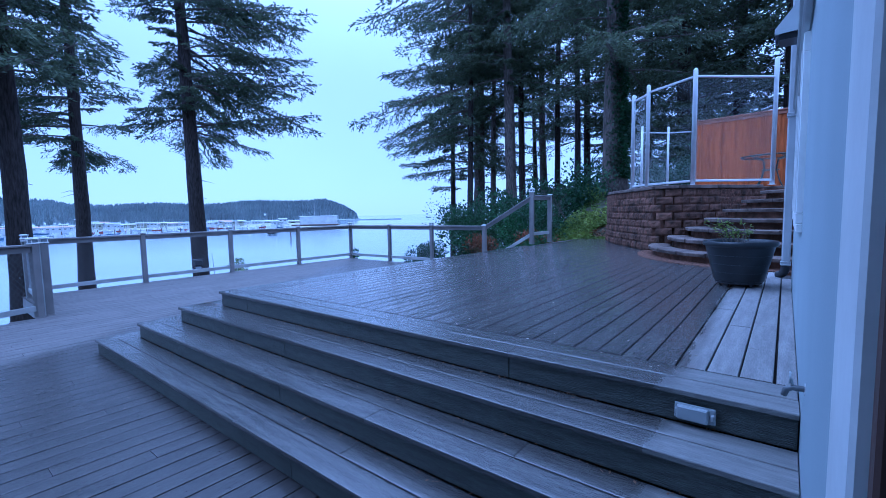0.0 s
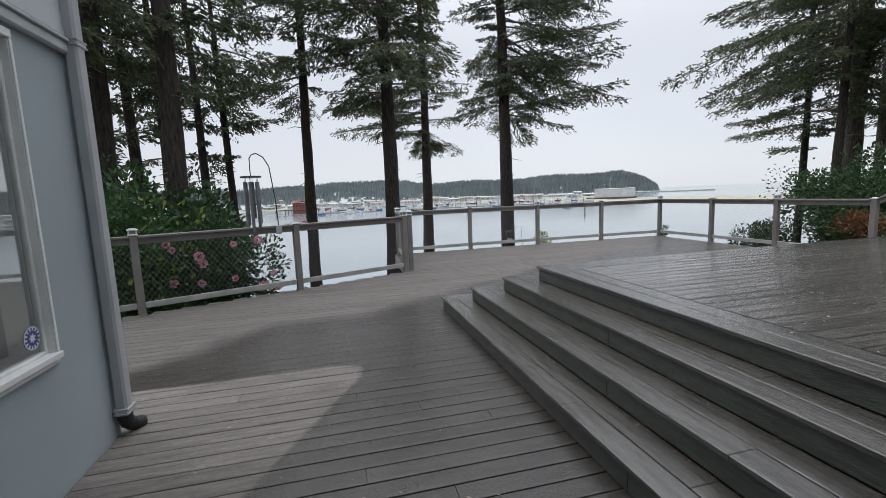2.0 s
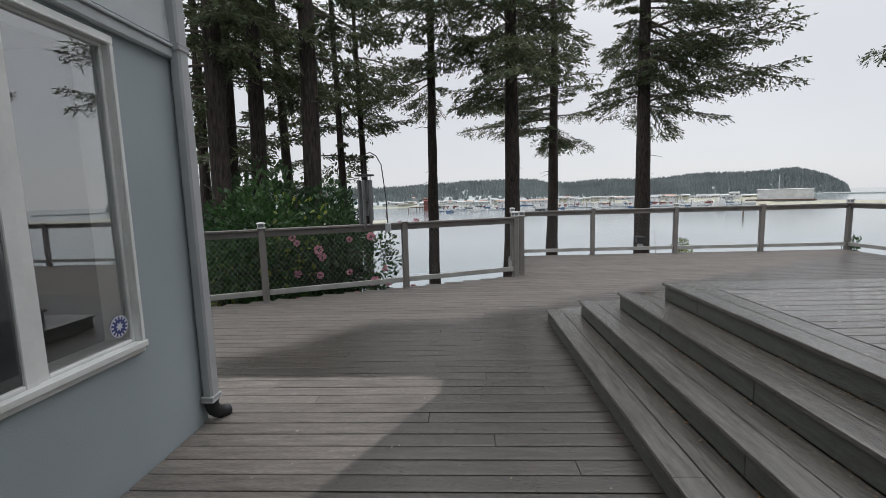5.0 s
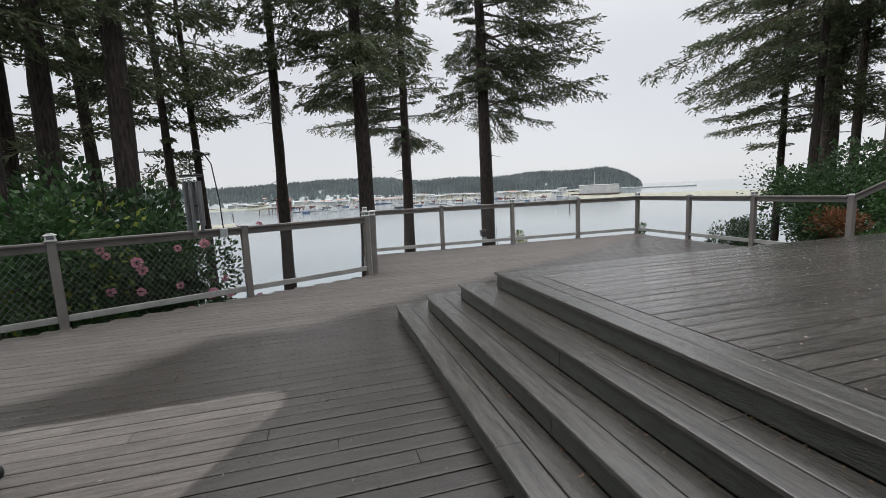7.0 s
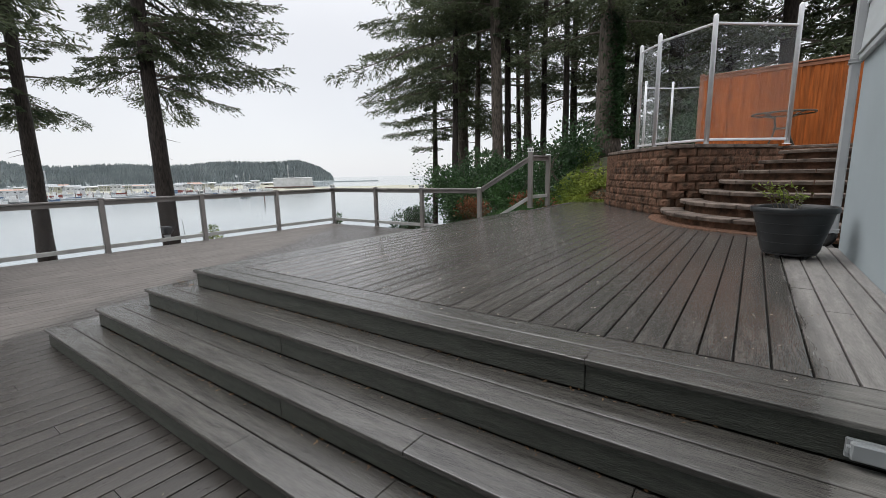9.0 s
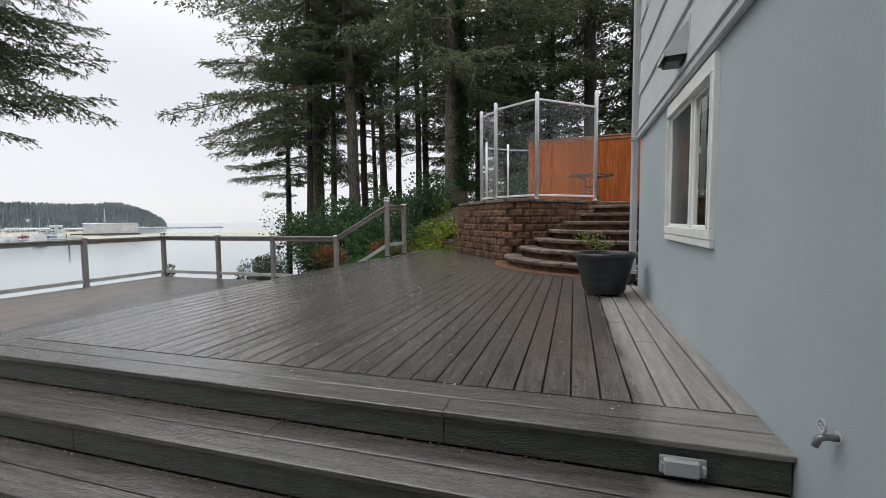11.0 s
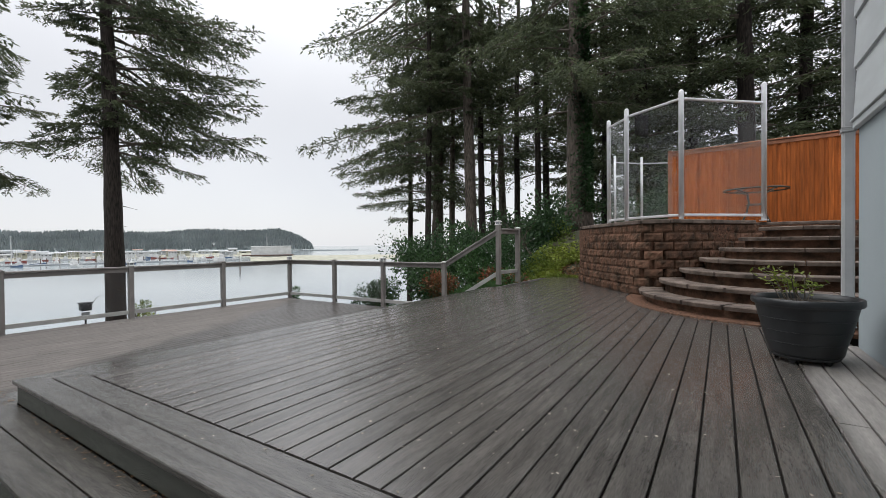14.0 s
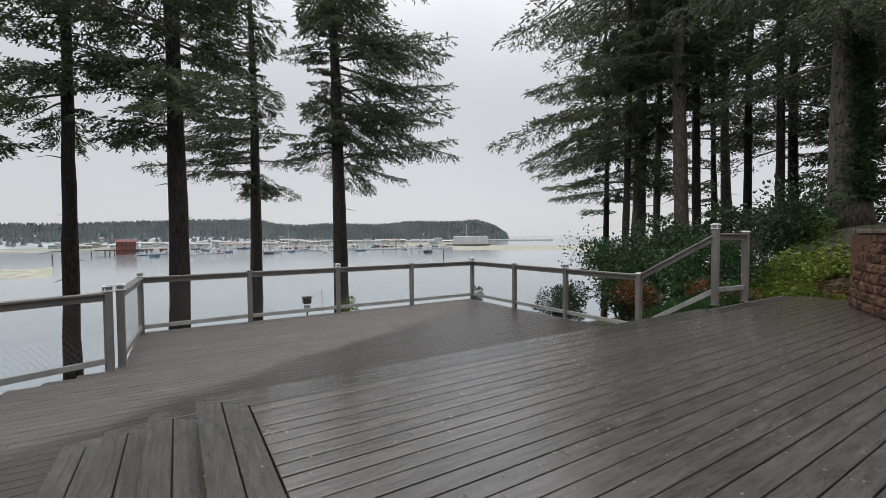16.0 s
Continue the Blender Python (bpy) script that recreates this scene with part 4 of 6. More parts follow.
def foliage(center, radii, count, size, seed, mat, name="foliage", parent=None, label="", lumps=7, flat=0.0):
    """Leaves in lumpy shells round a middle, with gaps between the lumps."""
    r = np.random.default_rng(seed)
    cs = np.clip(r.normal(0, 0.42, (lumps, 3)), -0.55, 0.55) * np.array(radii) + np.array(center)
    which = r.integers(0, lumps, count)
    d = r.normal(0, 1, (count, 3))
    d /= np.linalg.norm(d, axis=1, keepdims=True)
    shell = r.uniform(0.25, 1.05, (count, 1)) ** 0.6
    lump_r = np.array(radii) * r.uniform(0.38, 0.62, (lumps, 1))
    p = cs[which] + d * shell * lump_r[which]
    out = d + r.normal(0, 0.6, (count, 3)) + np.array([0, 0, 0.25])
    out[:, 2] *= (1 - flat)
    n = count
    out /= np.linalg.norm(out, axis=1, keepdims=True)
    ref = r.normal(0, 1, (n, 3))
    side = np.cross(out, ref)
    side /= np.linalg.norm(side, axis=1, keepdims=True) + 1e-9
    L = size * r.uniform(0.6, 1.3, (n, 1))
    W = L * r.uniform(0.22, 0.36, (n, 1))
    mid = p + out * L * 0.5
    return leaf_mesh(name, np.stack([p, mid + side * W, p + out * L, mid - side * W], 1), mat, parent, label)


def shrub(name, x, y, radii, zc, count, size, seed, mat, label, extra=None, lumps=8):
    z = ground_height(x, y)
    s = thing(name, x, y, z, label, "shrub", "shrubs round the deck")
    foliage((0, 0, zc - z), radii, count, size, seed, mat, "foliage", s, "", lumps)
    lr = random.Random(seed)
    stems = [tube([(0.1 * lr.uniform(-1, 1), 0.1 * lr.uniform(-1, 1), -0.05), (radii[0] * 0.3 * lr.uniform(-1, 1), radii[1] * 0.3 * lr.uniform(-1, 1), (zc - z) * 0.5), (radii[0] * 0.7 * lr.uniform(-1, 1), radii[1] * 0.7 * lr.uniform(-1, 1), zc - z + radii[2] * 0.5)], [0.03, 0.02, 0.006], 5, False) for k in range(9)]
    link("stem_wood", *merged(stems), M_TWIG, s)["kind"] = "stuff"
    for mat2, cnt, sz, nm in extra or ():
        foliage((0, 0, zc - z + 0.05), [r * 1.06 for r in radii], cnt, sz, seed + 5, mat2, nm, s, "", lumps)["kind"] = "stuff"
    return s


def blossom(parent, px, py, pz, r, seed):
    """A rounded truss of pink rhododendron petals."""
    rr = np.random.default_rng(seed)
    n = 70
    d = rr.normal(0, 1, (n, 3))
    d /= np.linalg.norm(d, axis=1, keepdims=True)
    p = d * r * 0.55
    side = np.cross(d, rr.normal(0, 1, (n, 3)))
    side /= np.linalg.norm(side, axis=1, keepdims=True)
    L = r * 0.75
    q = np.stack([p, p + d * L * 0.6 + side * L * 0.4, p + d * L, p + d * L * 0.6 - side * L * 0.4], 1) + np.array([px, py, pz])
    leaf_mesh("blossom", q, M_PINK, parent, "pink flower truss")


# rhododendron behind the railing, in flower
rho = shrub("rhododendron", -10.05, -2.0, (1.15, 1.1, 1.2), 0.10, 9000, 0.10, 201, M_LEAFDARK, "dark-leaved rhododendron with pink flower trusses behind the railing", [(M_LEAF, 700, 0.15, "young_leaves")], 10)
lr = random.Random(5)
for k in range(20):
    a = lr.uniform(-0.7, 1.3)
    zz = lr.uniform(1.3, 2.9)
    blossom(rho, 1.25 * math.cos(a) * lr.uniform(0.8, 1.1) + 0.1, 1.5 * math.sin(a) * lr.uniform(0.7, 1.2), zz + 0.1, lr.uniform(0.05, 0.075), 300 + k)
shrub("shrub", -9.3, -3.6, (1.3, 1.5, 1.45), 0.35, 8000, 0.115, 211, M_LEAF, "dense green shrub against the railing", [(M_LEAFYEL, 240, 0.14, "young_leaves")])
shrub("shrub", -11.4, -3.4, (1.6, 1.6, 1.9), 0.9, 4600, 0.16, 213, M_LEAFDARK, "dark evergreen shrub under the conifers")
shrub("shrub", -8.2, -6.2, (1.6, 1.6, 1.5), 0.0, 3600, 0.16, 215, M_LEAFDARK, "dark evergreen shrub beside the house")
shrub("shrub", -12.5, -5.5, (1.7, 1.7, 2.0), 0.6, 3200, 0.17, 219, M_LEAFDARK, "tall dark evergreen shrub under the conifers")
# thicket beyond the north railing
shrub("shrub", -8.9, 13.3, (1.6, 1.3, 1.15), 0.75, 11000, 0.085, 221, M_LEAFDARK, "glossy dark thicket beyond the railing", [(M_LEAF, 1800, 0.085, "young_leaves")], 11)
shrub("shrub", -6.9, 13.9, (1.4, 1.3, 1.1), 0.9, 9500, 0.085, 223, M_LEAF, "green thicket beyond the railing", [(M_LEAFDARK, 2600, 0.085, "inner_leaves")], 10)
shrub("shrub", -7.6, 12.2, (0.9, 0.6, 0.55), 0.25, 2600, 0.075, 225, M_LEAFRED, "low russet-tipped shrub by the railing", [(M_LEAF, 700, 0.10, "green_leaves")])
shrub("shrub", -6.0, 12.6, (0.7, 0.6, 0.5), 0.55, 2600, 0.07, 227, M_LEAF, "low green shrub by the handrail", [(M_LEAFRED, 420, 0.10, "russet_growth")])
shrub("shrub", -10.6, 12.4, (0.9, 0.8, 0.8), -0.3, 4600, 0.08, 229, M_LEAFDARK, "dark shrub at the corner of the deck", None)
shrub("shrub", -5.9, 17.2, (0.6, 0.6, 0.9), 1.5, 1300, 0.08, 231, M_LEAFYEL, "bright yellow-green young conifer shrub", [(M_LEAF, 3000, 0.09, "green_leaves")])
shrub("shrub", -7.2, 17.2, (1.8, 1.5, 1.6), 1.7, 3600, 0.14, 233, M_LEAFDARK, "dark evergreen shrub under the grove")
shrub("shrub", -3.2, 18.4, (1.8, 1.4, 1.9), 2.0, 3600, 0.14, 235, M_LEAFDARK, "dark evergreen shrub by the big trunk")
shrub("shrub", -9.9, 17.5, (1.9, 1.5, 1.5), 1.2, 3400, 0.15, 237, M_LEAFDARK, "dark evergreen shrub under the grove")
shrub("shrub", -12.6, 18.5, (1.7, 1.5, 1.3), 0.3, 2600, 0.15, 239, M_LEAFDARK, "dark evergreen shrub on the bluff edge")
shrub("shrub", -12.6, 10.9, (0.35, 0.3, 0.3), -0.05, 260, 0.08, 241, M_LEAF, "small green sprig at the deck corner", None, 4)
shrub("shrub", -12.6, 6.5, (0.4, 0.35, 0.3), -0.02, 420, 0.06, 243, M_LEAFYEL, "pale green sapling behind the railing", None, 4)
for k, (az, d) in enumerate(((2, 21), (-4, 20), (9, 24), (-10, 20), (18, 24), (25, 30))):
    px, py = bearing(az, d)
    shrub("shrub", px, py, (2.6, 1.8, 2.2 if az < 15 else 1.4), 3.0 if az < 15 else 1.9, 4200, 0.17, 251 + k, M_LEAFDARK, "tall dark understorey thicket behind the fence", None, 10)
# ivy on the big trunk
tx, ty = bearing(15.2, 19.0)
r = np.random.default_rng(77)
n = 5200
hz = r.uniform(1.0, 13.0, n)
aa = r.normal(-0.5, 0.55, n)
rr = 0.46 * (1 - hz / 40) + r.uniform(0.0, 0.16, n)
P = np.stack([rr * np.cos(aa) - 0.012 * hz, rr * np.sin(aa) * 0.9, hz], 1)
D = np.stack([np.cos(aa), np.sin(aa), r.normal(-0.3, 0.4, n)], 1) + r.normal(0, 0.4, (n, 3))
leaf_mesh("ivy", blades(P, D, r.uniform(0.09, 0.17, n), r.uniform(0.04, 0.07, n), 0.8), M_LEAFDARK, big, "climbing dark ivy")
# ivy and fallen leaves on the ground beyond the upper deck
n = 22000
gx, gy = r.uniform(-7.2, -3.6, n), 13.33 + np.abs(r.normal(0, 1.1, n))
gz = np.array([ground_height(a, b) for a, b in zip(gx, gy)]) + r.uniform(0.0, 0.10, n)
D = np.stack([r.normal(0, 1, n), r.normal(-0.5, 1, n), r.uniform(0.0, 0.6, n)], 1)
sel = (gx + 4.3) ** 2 + (gy - 14.3) ** 2 > 0.4
ivy = leaf_mesh("ivy_ground_cover", blades(np.stack([gx, gy, gz], 1)[sel], D[sel], r.uniform(0.08, 0.16, n)[sel], r.uniform(0.03, 0.06, n)[sel], 0.6), M_LEAFYEL)
tagged(ivy, "bright yellow-green ivy ground cover", "ground cover", kind="stuff")
n = 1600
gx, gy = r.normal(-4.2, 0.7, n), 13.4 + np.abs(r.normal(0.5, 0.6, n))
gz = np.array([ground_height(a, b) for a, b in zip(gx, gy)]) + r.uniform(0.02, 0.1, n)
D = np.stack([r.normal(0, 1, n), r.normal(0, 1, n), r.normal(0.05, 0.2, n)], 1)
tagged(leaf_mesh("leaf_litter", blades(np.stack([gx, gy, gz], 1), D, r.uniform(0.05, 0.1, n), r.uniform(0.02, 0.04, n), 0.5), M_LITTER), "orange-brown fallen leaves on the ground", "leaf litter", kind="stuff")
n = 2600
gx, gy = r.uniform(-7.0, -5.4, n), r.uniform(10.6, 12.4, n)
gz = np.array([ground_height(a, b) for a, b in zip(gx, gy)])
D = np.stack([r.normal(0, 0.35, n), r.normal(0, 0.35, n), np.ones(n)], 1)
tagged(leaf_mesh("grass", blades(np.stack([gx, gy, gz], 1), D, r.uniform(0.12, 0.4, n), r.uniform(0.006, 0.012, n), 0.8), M_LEAF), "fresh green grass tufts beside the handrail", "grass", kind="stuff")
n = 3000
gx, gy = r.uniform(-11.0, -5.4, n), r.uniform(10.6, 13.4, n)
gz = np.array([ground_height(a, b) for a, b in zip(gx, gy)])
D = np.stack([r.normal(0, 1, n), r.normal(0, 1, n), r.uniform(0.1, 0.8, n)], 1)
tagged(leaf_mesh("low_ground_cover", blades(np.stack([gx, gy, gz], 1), D, r.uniform(0.08, 0.2, n), r.uniform(0.03, 0.06, n), 0.8), M_LEAF), "mixed green ground cover under the railing", "ground cover", kind="stuff")

# ---- terrace: block wall, curved steps, glass screen, fence ----
TOP = 2.0
WALL_LINE = [(-4.05, 15.2), (-3.98, 13.9), (-3.86, 12.85), (-3.45, 11.95), (-2.95, 11.2), (-2.45, 10.5), (-2.05, 10.05), (-1.72, 10.1), (-1.45, 10.38), (-1.15, 10.75), (-0.92, 11.15), (-0.7, 11.45), (-0.35, 11.9)]


def resample(line, step):
    """Points and headings along a polyline, step metres apart."""
    pts = [Vector((*p, 0)) for p in line]
    smooth = []
    for i in range(len(pts) - 1):
        p0, p1, p2, p3 = pts[max(i - 1, 0)], pts[i], pts[i + 1], pts[min(i + 2, len(pts) - 1)]
        for k in range(12):
            t = k / 12
            smooth.append(0.5 * ((2 * p1) + (p2 - p0) * t + (2 * p0 - 5 * p1 + 4 * p2 - p3) * t * t + (3 * p1 - p0 - 3 * p2 + p3) * t ** 3))
    smooth.append(pts[-1])
    out, need = [], 0.0
    for a, b in zip(smooth, smooth[1:]):
        d = (b - a).length
        while need <= d:
            out.append((a.lerp(b, need / d), math.degrees(math.atan2((b - a).y, (b - a).x))))
            need += step
        need -= d
    return out


retaining = thing("retaining_wall", 0, 0, 0, "curved retaining wall of red-brown split-face blocks", "wall", kind="structure")
inner = [(p.x - 0.12 * math.sin(radians(h)) * -1.0, p.y + 0.12 * math.cos(radians(h))) for p, h in resample(WALL_LINE, 0.25)]
prism("terrace_fill", inner + [(3.5, 12.2), (3.5, 20), (-4.0, 20)], 0.2, TOP - 0.09, M_GRIT, "", "", retaining)
tagged(link_bm("terrace_paving", box(7.0, 8.0, 0.06, (0.4, 16.0, TOP - 0.06), 0.01), M_CAPSTONE), "grey-brown terrace paving behind the wall", "paving", kind="structure")

# curved steps up to the terrace
curved = thing("curved_steps", 0, 0, 0, "curved stone steps with grey-brown treads rising to the terrace", "steps", kind="structure")
for k in range(7):
    z = UP + RISE * (k + 1)
    cx, cy, R = 0.05 + 0.02 * k, 9.85 + 0.16 * k, 2.16 - 0.265 * k

    def arc(rad, a0=168, a1=372, n=36):
        return [(cx + rad * math.cos(radians(a0 + (a1 - a0) * i / n)), cy + rad * math.sin(radians(a0 + (a1 - a0) * i / n))) for i in range(n + 1)]
    prism("step_core", arc(R - 0.09) + [(cx + R, cy + 2.0), (cx - R * 0.4, cy + 2.0)], UP - 0.02, z - 0.058, M_STONE, "", "", curved)
    # tread slabs, one beside the other along the curve
    slabs = max(4, int(R * 3.4 / 0.55))
    for i in range(slabs):
        a0, a1 = 170 + 190 * i / slabs + 0.5, 170 + 190 * (i + 1) / slabs - 0.5
        bmv, bmf = [], []
        m = 6
        for zz, ro in ((z - 0.055, 0.0), (z - 0.01, 0.006), (z, -0.004)):
            for rad in (R + ro, max(0.06, R - 0.36)):
                for j in range(m + 1):
                    a = radians(a0 + (a1 - a0) * j / m)
                    wob = 0.006 * noise.noise(Vector((a * 9, k * 3.0, zz * 20))) if rad > R - 0.1 else 0
                    bmv.append((cx + (rad + wob) * math.cos(a), cy + (rad + wob) * math.sin(a), zz))
        w = m + 1
        for layer in range(2):
            o = layer * 2 * w
            for j in range(m):
                bmf.append((o + j, o + j + 1, o + 2 * w + j + 1, o + 2 * w + j))
                bmf.append((o + w + j + 1, o + w + j, o + 3 * w + j, o + 3 * w + j + 1))
            bmf.append((o, o + 2 * w, o + 3 * w, o + w))
            bmf.append((o + m, o + w + m, o + 3 * w + m, o + 2 * w + m))
        for j in range(m):
            bmf.append((4 * w + j, 4 * w + j + 1, 5 * w + j + 1, 5 * w + j))
            bmf.append((j + 1, j, w + j, w + j + 1))
        link("tread_slab", bmv, bmf, M_CAPSTONE, curved)
# gravel ring at the foot
gring = [(0.05 + 2.36 * math.cos(radians(a)), 9.85 + 2.36 * math.sin(radians(a))) for a in range(160, 300, 5)]
prism("gravel_border", gring + [(0.6, 8.4), (0.3, 9.9)], UP - 0.03, UP + 0.012, M_GRIT, "red-brown gravel border at the foot of the steps", "gravel")

# glass wind screen
screen = thing("glass_screen", 0, 0, 0, "tall clear glass wind screen with aluminium posts", "glass screen")
SP = [(-3.07, 12.0), (-2.6, 11.45), (-1.55, 10.78), (-0.25, 11.95)]
ST = [4.34, 4.38, 4.37, 4.6]
for (px, py), zt in zip(SP, ST):
    v, f = tube([(px, py, TOP), (px, py, zt - 0.02), (px, py, zt), (px, py, zt + 0.025)], [0.045, 0.045, 0.04, 0.015], 14)
    link("post", v, f, M_ALU, screen, "", True)
    v, f = lathe([(0.0, 0.012), (0.075, 0.012), (0.08, 0.0)], 16)
    link("base_plate", [(x + px, y + py, z + TOP) for x, y, z in v], f, M_ALU, screen)
for i in range(3):
    a, b = Vector((*SP[i], 0)), Vector((*SP[i + 1], 0))
    up = Vector((0, 0, 1))
    d = (b - a).normalized()
    lo, hi = TOP + 0.10, min(ST[i], ST[i + 1]) - 0.14
    hi2 = hi
    link_bm("screen_rail", beam(a + d * 0.04 + up * lo, b - d * 0.04 + up * lo, 0.05, 0.05, 0.008), M_ALU, screen)
    link_bm("screen_rail", beam(a + d * 0.04 + up * hi2, b - d * 0.04 + up * hi2, 0.05, 0.04, 0.008), M_ALU, screen)
    pn = link_bm("pane", beam(a + d * 0.05 + up * (lo + hi2) / 2, b - d * 0.05 + up * (lo + hi2) / 2, 0.008, hi2 - lo - 0.03, 0.0), M_GLASS, screen)
    pn.visible_shadow = False
# low screen at the back of the terrace
back = thing("glass_screen", 0, 0, 0, "low frosted back screen with slim posts", "glass screen")
BP = [(-3.25, 13.6), (-2.7, 14.2), (-2.05, 14.5)]
for px, py in BP:
    v, f = tube([(px, py, TOP - 0.05), (px, py, 3.85)], 0.03, 10)
    link("post", v, f, M_ALU, back, "", True)
for i in range(2):
    a, b = Vector((*BP[i], 0)), Vector((*BP[i + 1], 0))
    pn = link_bm("pane", beam(a + Vector((0, 0, 2.85)), b + Vector((0, 0, 2.85)), 0.008, 1.55, 0), M_GLASS, back)
    pn.visible_shadow = False
    link_bm("screen_rail", beam(a + Vector((0, 0, 3.68)), b + Vector((0, 0, 3.68)), 0.03, 0.03, 0.004), M_ALU, back)

# cedar fence
fence = thing("cedar_fence", -2.0, 14.45, TOP, "orange-stained vertical board fence with a flat cap", "fence", kind="structure")
F0, F1 = Vector((-2.0, 14.45, 0)), Vector((3.6, 13.7, 0))
fd = (F1 - F0).normalized()
fang = math.degrees(math.atan2(fd.y, fd.x))
count = int((F1 - F0).length / 0.08)
fboard = box(0.09, 0.02, 1.92, (0, 0, 0.96), 0.004)
fmesh = bpy.data.meshes.new("fence_board")
fboard.to_mesh(fmesh)
fboard.free()
fmesh.materials.append(M_CEDAR)
for i in range(count):
    fb = new("fence_board", fmesh)
    fb.parent = fence
    p = fd * (0.08 * (i + 0.5))
    fb.matrix_basis = pose(p.x + (0.0 if i % 2 else 0.021) * fd.y, p.y - (0.0 if i % 2 else 0.021), -0.02, 0, 0, fang)
link_bm("cap_board", beam((0, -0.01, 1.925), fd * (F1 - F0).length + Vector((0, -0.01, 1.925)), 0.13, 0.035, 0.005), M_CEDARCAP, fence)
link_bm("top_trim", beam((0, -0.035, 1.86), fd * (F1 - F0).length + Vector((0, -0.035, 1.86)), 0.025, 0.08, 0.004), M_CEDARCAP, fence)
link_bm("end_post", box(0.1, 0.1, 2.0, (-0.05, 0, 0.98), 0.006), M_CEDARCAP, fence)

# glass-topped table on the terrace
table = thing("patio_table", -0.32, 13.15, TOP - 0.03, "round glass-topped patio table with dark metal frame", "table")
v, f = lathe([(0.0, 0.735), (0.56, 0.735), (0.565, 0.741), (0.56, 0.747), (0.0, 0.747)], 40)
tp = link("tabletop", v, f, M_GLASS, table, "round clear glass top", False)
v, f = lathe([(0.56, 0.722), (0.585, 0.722), (0.588, 0.737), (0.585, 0.752), (0.564, 0.752)], 40)
link("rim", v, f, M_TABLE, table, "", True)
for k in range(4):
    a = math.pi / 4 + k * math.pi / 2
    c, s = math.cos(a), math.sin(a)
    v, f = tube([(0.36 * c, 0.36 * s, 0.0), (0.24 * c, 0.24 * s, 0.2), (0.16 * c, 0.16 * s, 0.45), (0.2 * c, 0.2 * s, 0.66), (0.48 * c, 0.48 * s, 0.735)], 0.014, 8)
    link("leg", v, f, M_TABLE, table, "", True)
ring = [(0.17 * math.cos(2 * math.pi * k / 24), 0.17 * math.sin(2 * math.pi * k / 24), 0.42) for k in range(25)]
link("ring_brace", *tube(ring, 0.01, 6, False), M_TABLE, table, "", True)

# ---- planter ----
PX, PY = -0.385, 6.13
pot = thing("planter", PX, PY, UP, "large black ribbed plastic planter on a wheeled caddy", "planter")
v, f = lathe([(0.0000, 0.06), (0.2279, 0.06), (0.2365, 0.075), (0.2494, 0.14), (0.2709, 0.22), (0.2881, 0.29), (0.3027, 0.35), (0.3182, 0.42), (0.3234, 0.44), (0.3440, 0.445), (0.3509, 0.46), (0.3483, 0.495), (0.3397, 0.50), (0.3199, 0.495), (0.3096, 0.44)], 44)
link("body", v, f, M_POT, pot, "", True)
for zz, rr in ((0.16, 0.257), (0.25, 0.281), (0.345, 0.304)):
    link("rib", *tube([(rr * math.cos(2 * math.pi * k / 40), rr * math.sin(2 * math.pi * k / 40), zz) for k in range(41)], 0.0025, 6, False), M_POT, pot, "", True)
v, f = lathe([(0.0000, 0.455), (0.1720, 0.46), (0.3113, 0.45)], 30)
link("soil", v, f, M_SOIL, pot, "dark potting soil", True)
v, f = lathe([(0.0000, 0.035), (0.2150, 0.035), (0.2236, 0.05), (0.2150, 0.062), (0.0000, 0.062)], 30)
link("caddy", v, f, M_DARK, pot, "black wheeled caddy", True)
for k in range(5):
    a = 2 * math.pi * k / 5 + 0.4
    link_bm("caster_fork", box(0.03, 0.035, 0.03, (0.18 * math.cos(a), 0.18 * math.sin(a), 0.042), 0.004), M_DARK, pot)
    v, f = tube([(-0.012, 0, 0), (0.012, 0, 0)], 0.022, 12)
    cw = link("caster_wheel", v, f, M_DARK, pot, "", False)
    cw.matrix_basis = pose(0.18 * math.cos(a), 0.18 * math.sin(a), 0.022, 0, 0, math.degrees(a))
plant = thing("potted_plant", PX, PY, UP + 0.455, "sparse spindly green plant growing in the planter", "plant")
lr = random.Random(9)
stems, leaves = [], []
for k in range(16):
    a = lr.uniform(0, 6.28)
    L = lr.uniform(0.16, 0.36)
    r0 = lr.uniform(0.0, 0.2)
    b = Vector((r0 * math.cos(a), r0 * math.sin(a), 0))
    pts = [b, b + Vector((0.25 * L * math.cos(a), 0.25 * L * math.sin(a), 0.55 * L)), b + Vector((0.75 * L * math.cos(a + 0.3), 0.75 * L * math.sin(a + 0.3), 0.8 * L))]
    stems.append(tube(pts, [0.004, 0.003, 0.002], 4, False))
    for j in range(11):
        t = lr.uniform(0.25, 1.0)
        p = pts[0].lerp(pts[1], t * 2) if t < 0.5 else pts[1].lerp(pts[2], t * 2 - 1)
        leaves.append((p, (lr.uniform(-1, 1), lr.uniform(-1, 1), lr.uniform(-0.2, 0.6))))
link("stem_wood", *merged(stems), M_TWIG, plant)
leaf_mesh("leaf_cluster", blades(np.array([p for p, d in leaves]), np.array([d for p, d in leaves]), rng.uniform(0.03, 0.06, len(leaves)), rng.uniform(0.008, 0.016, len(leaves)), 0.6), M_LEAFYEL, plant)["kind"] = "stuff"

# ---- wind chime on its hook ----
chime = thing("wind_chime", -8.10, -0.90, 0, "grey metal tube wind chime on a crook-shaped hanger", "wind chime")
hook = [(0.02, 0.28, RAIL_Z - 0.05), (0.0, 0.26, 1.6), (-0.01, 0.2, 2.15), (-0.01, 0.12, 2.30), (0, 0.02, 2.36), (0, -0.05, 2.34), (0, -0.09, 2.28)]
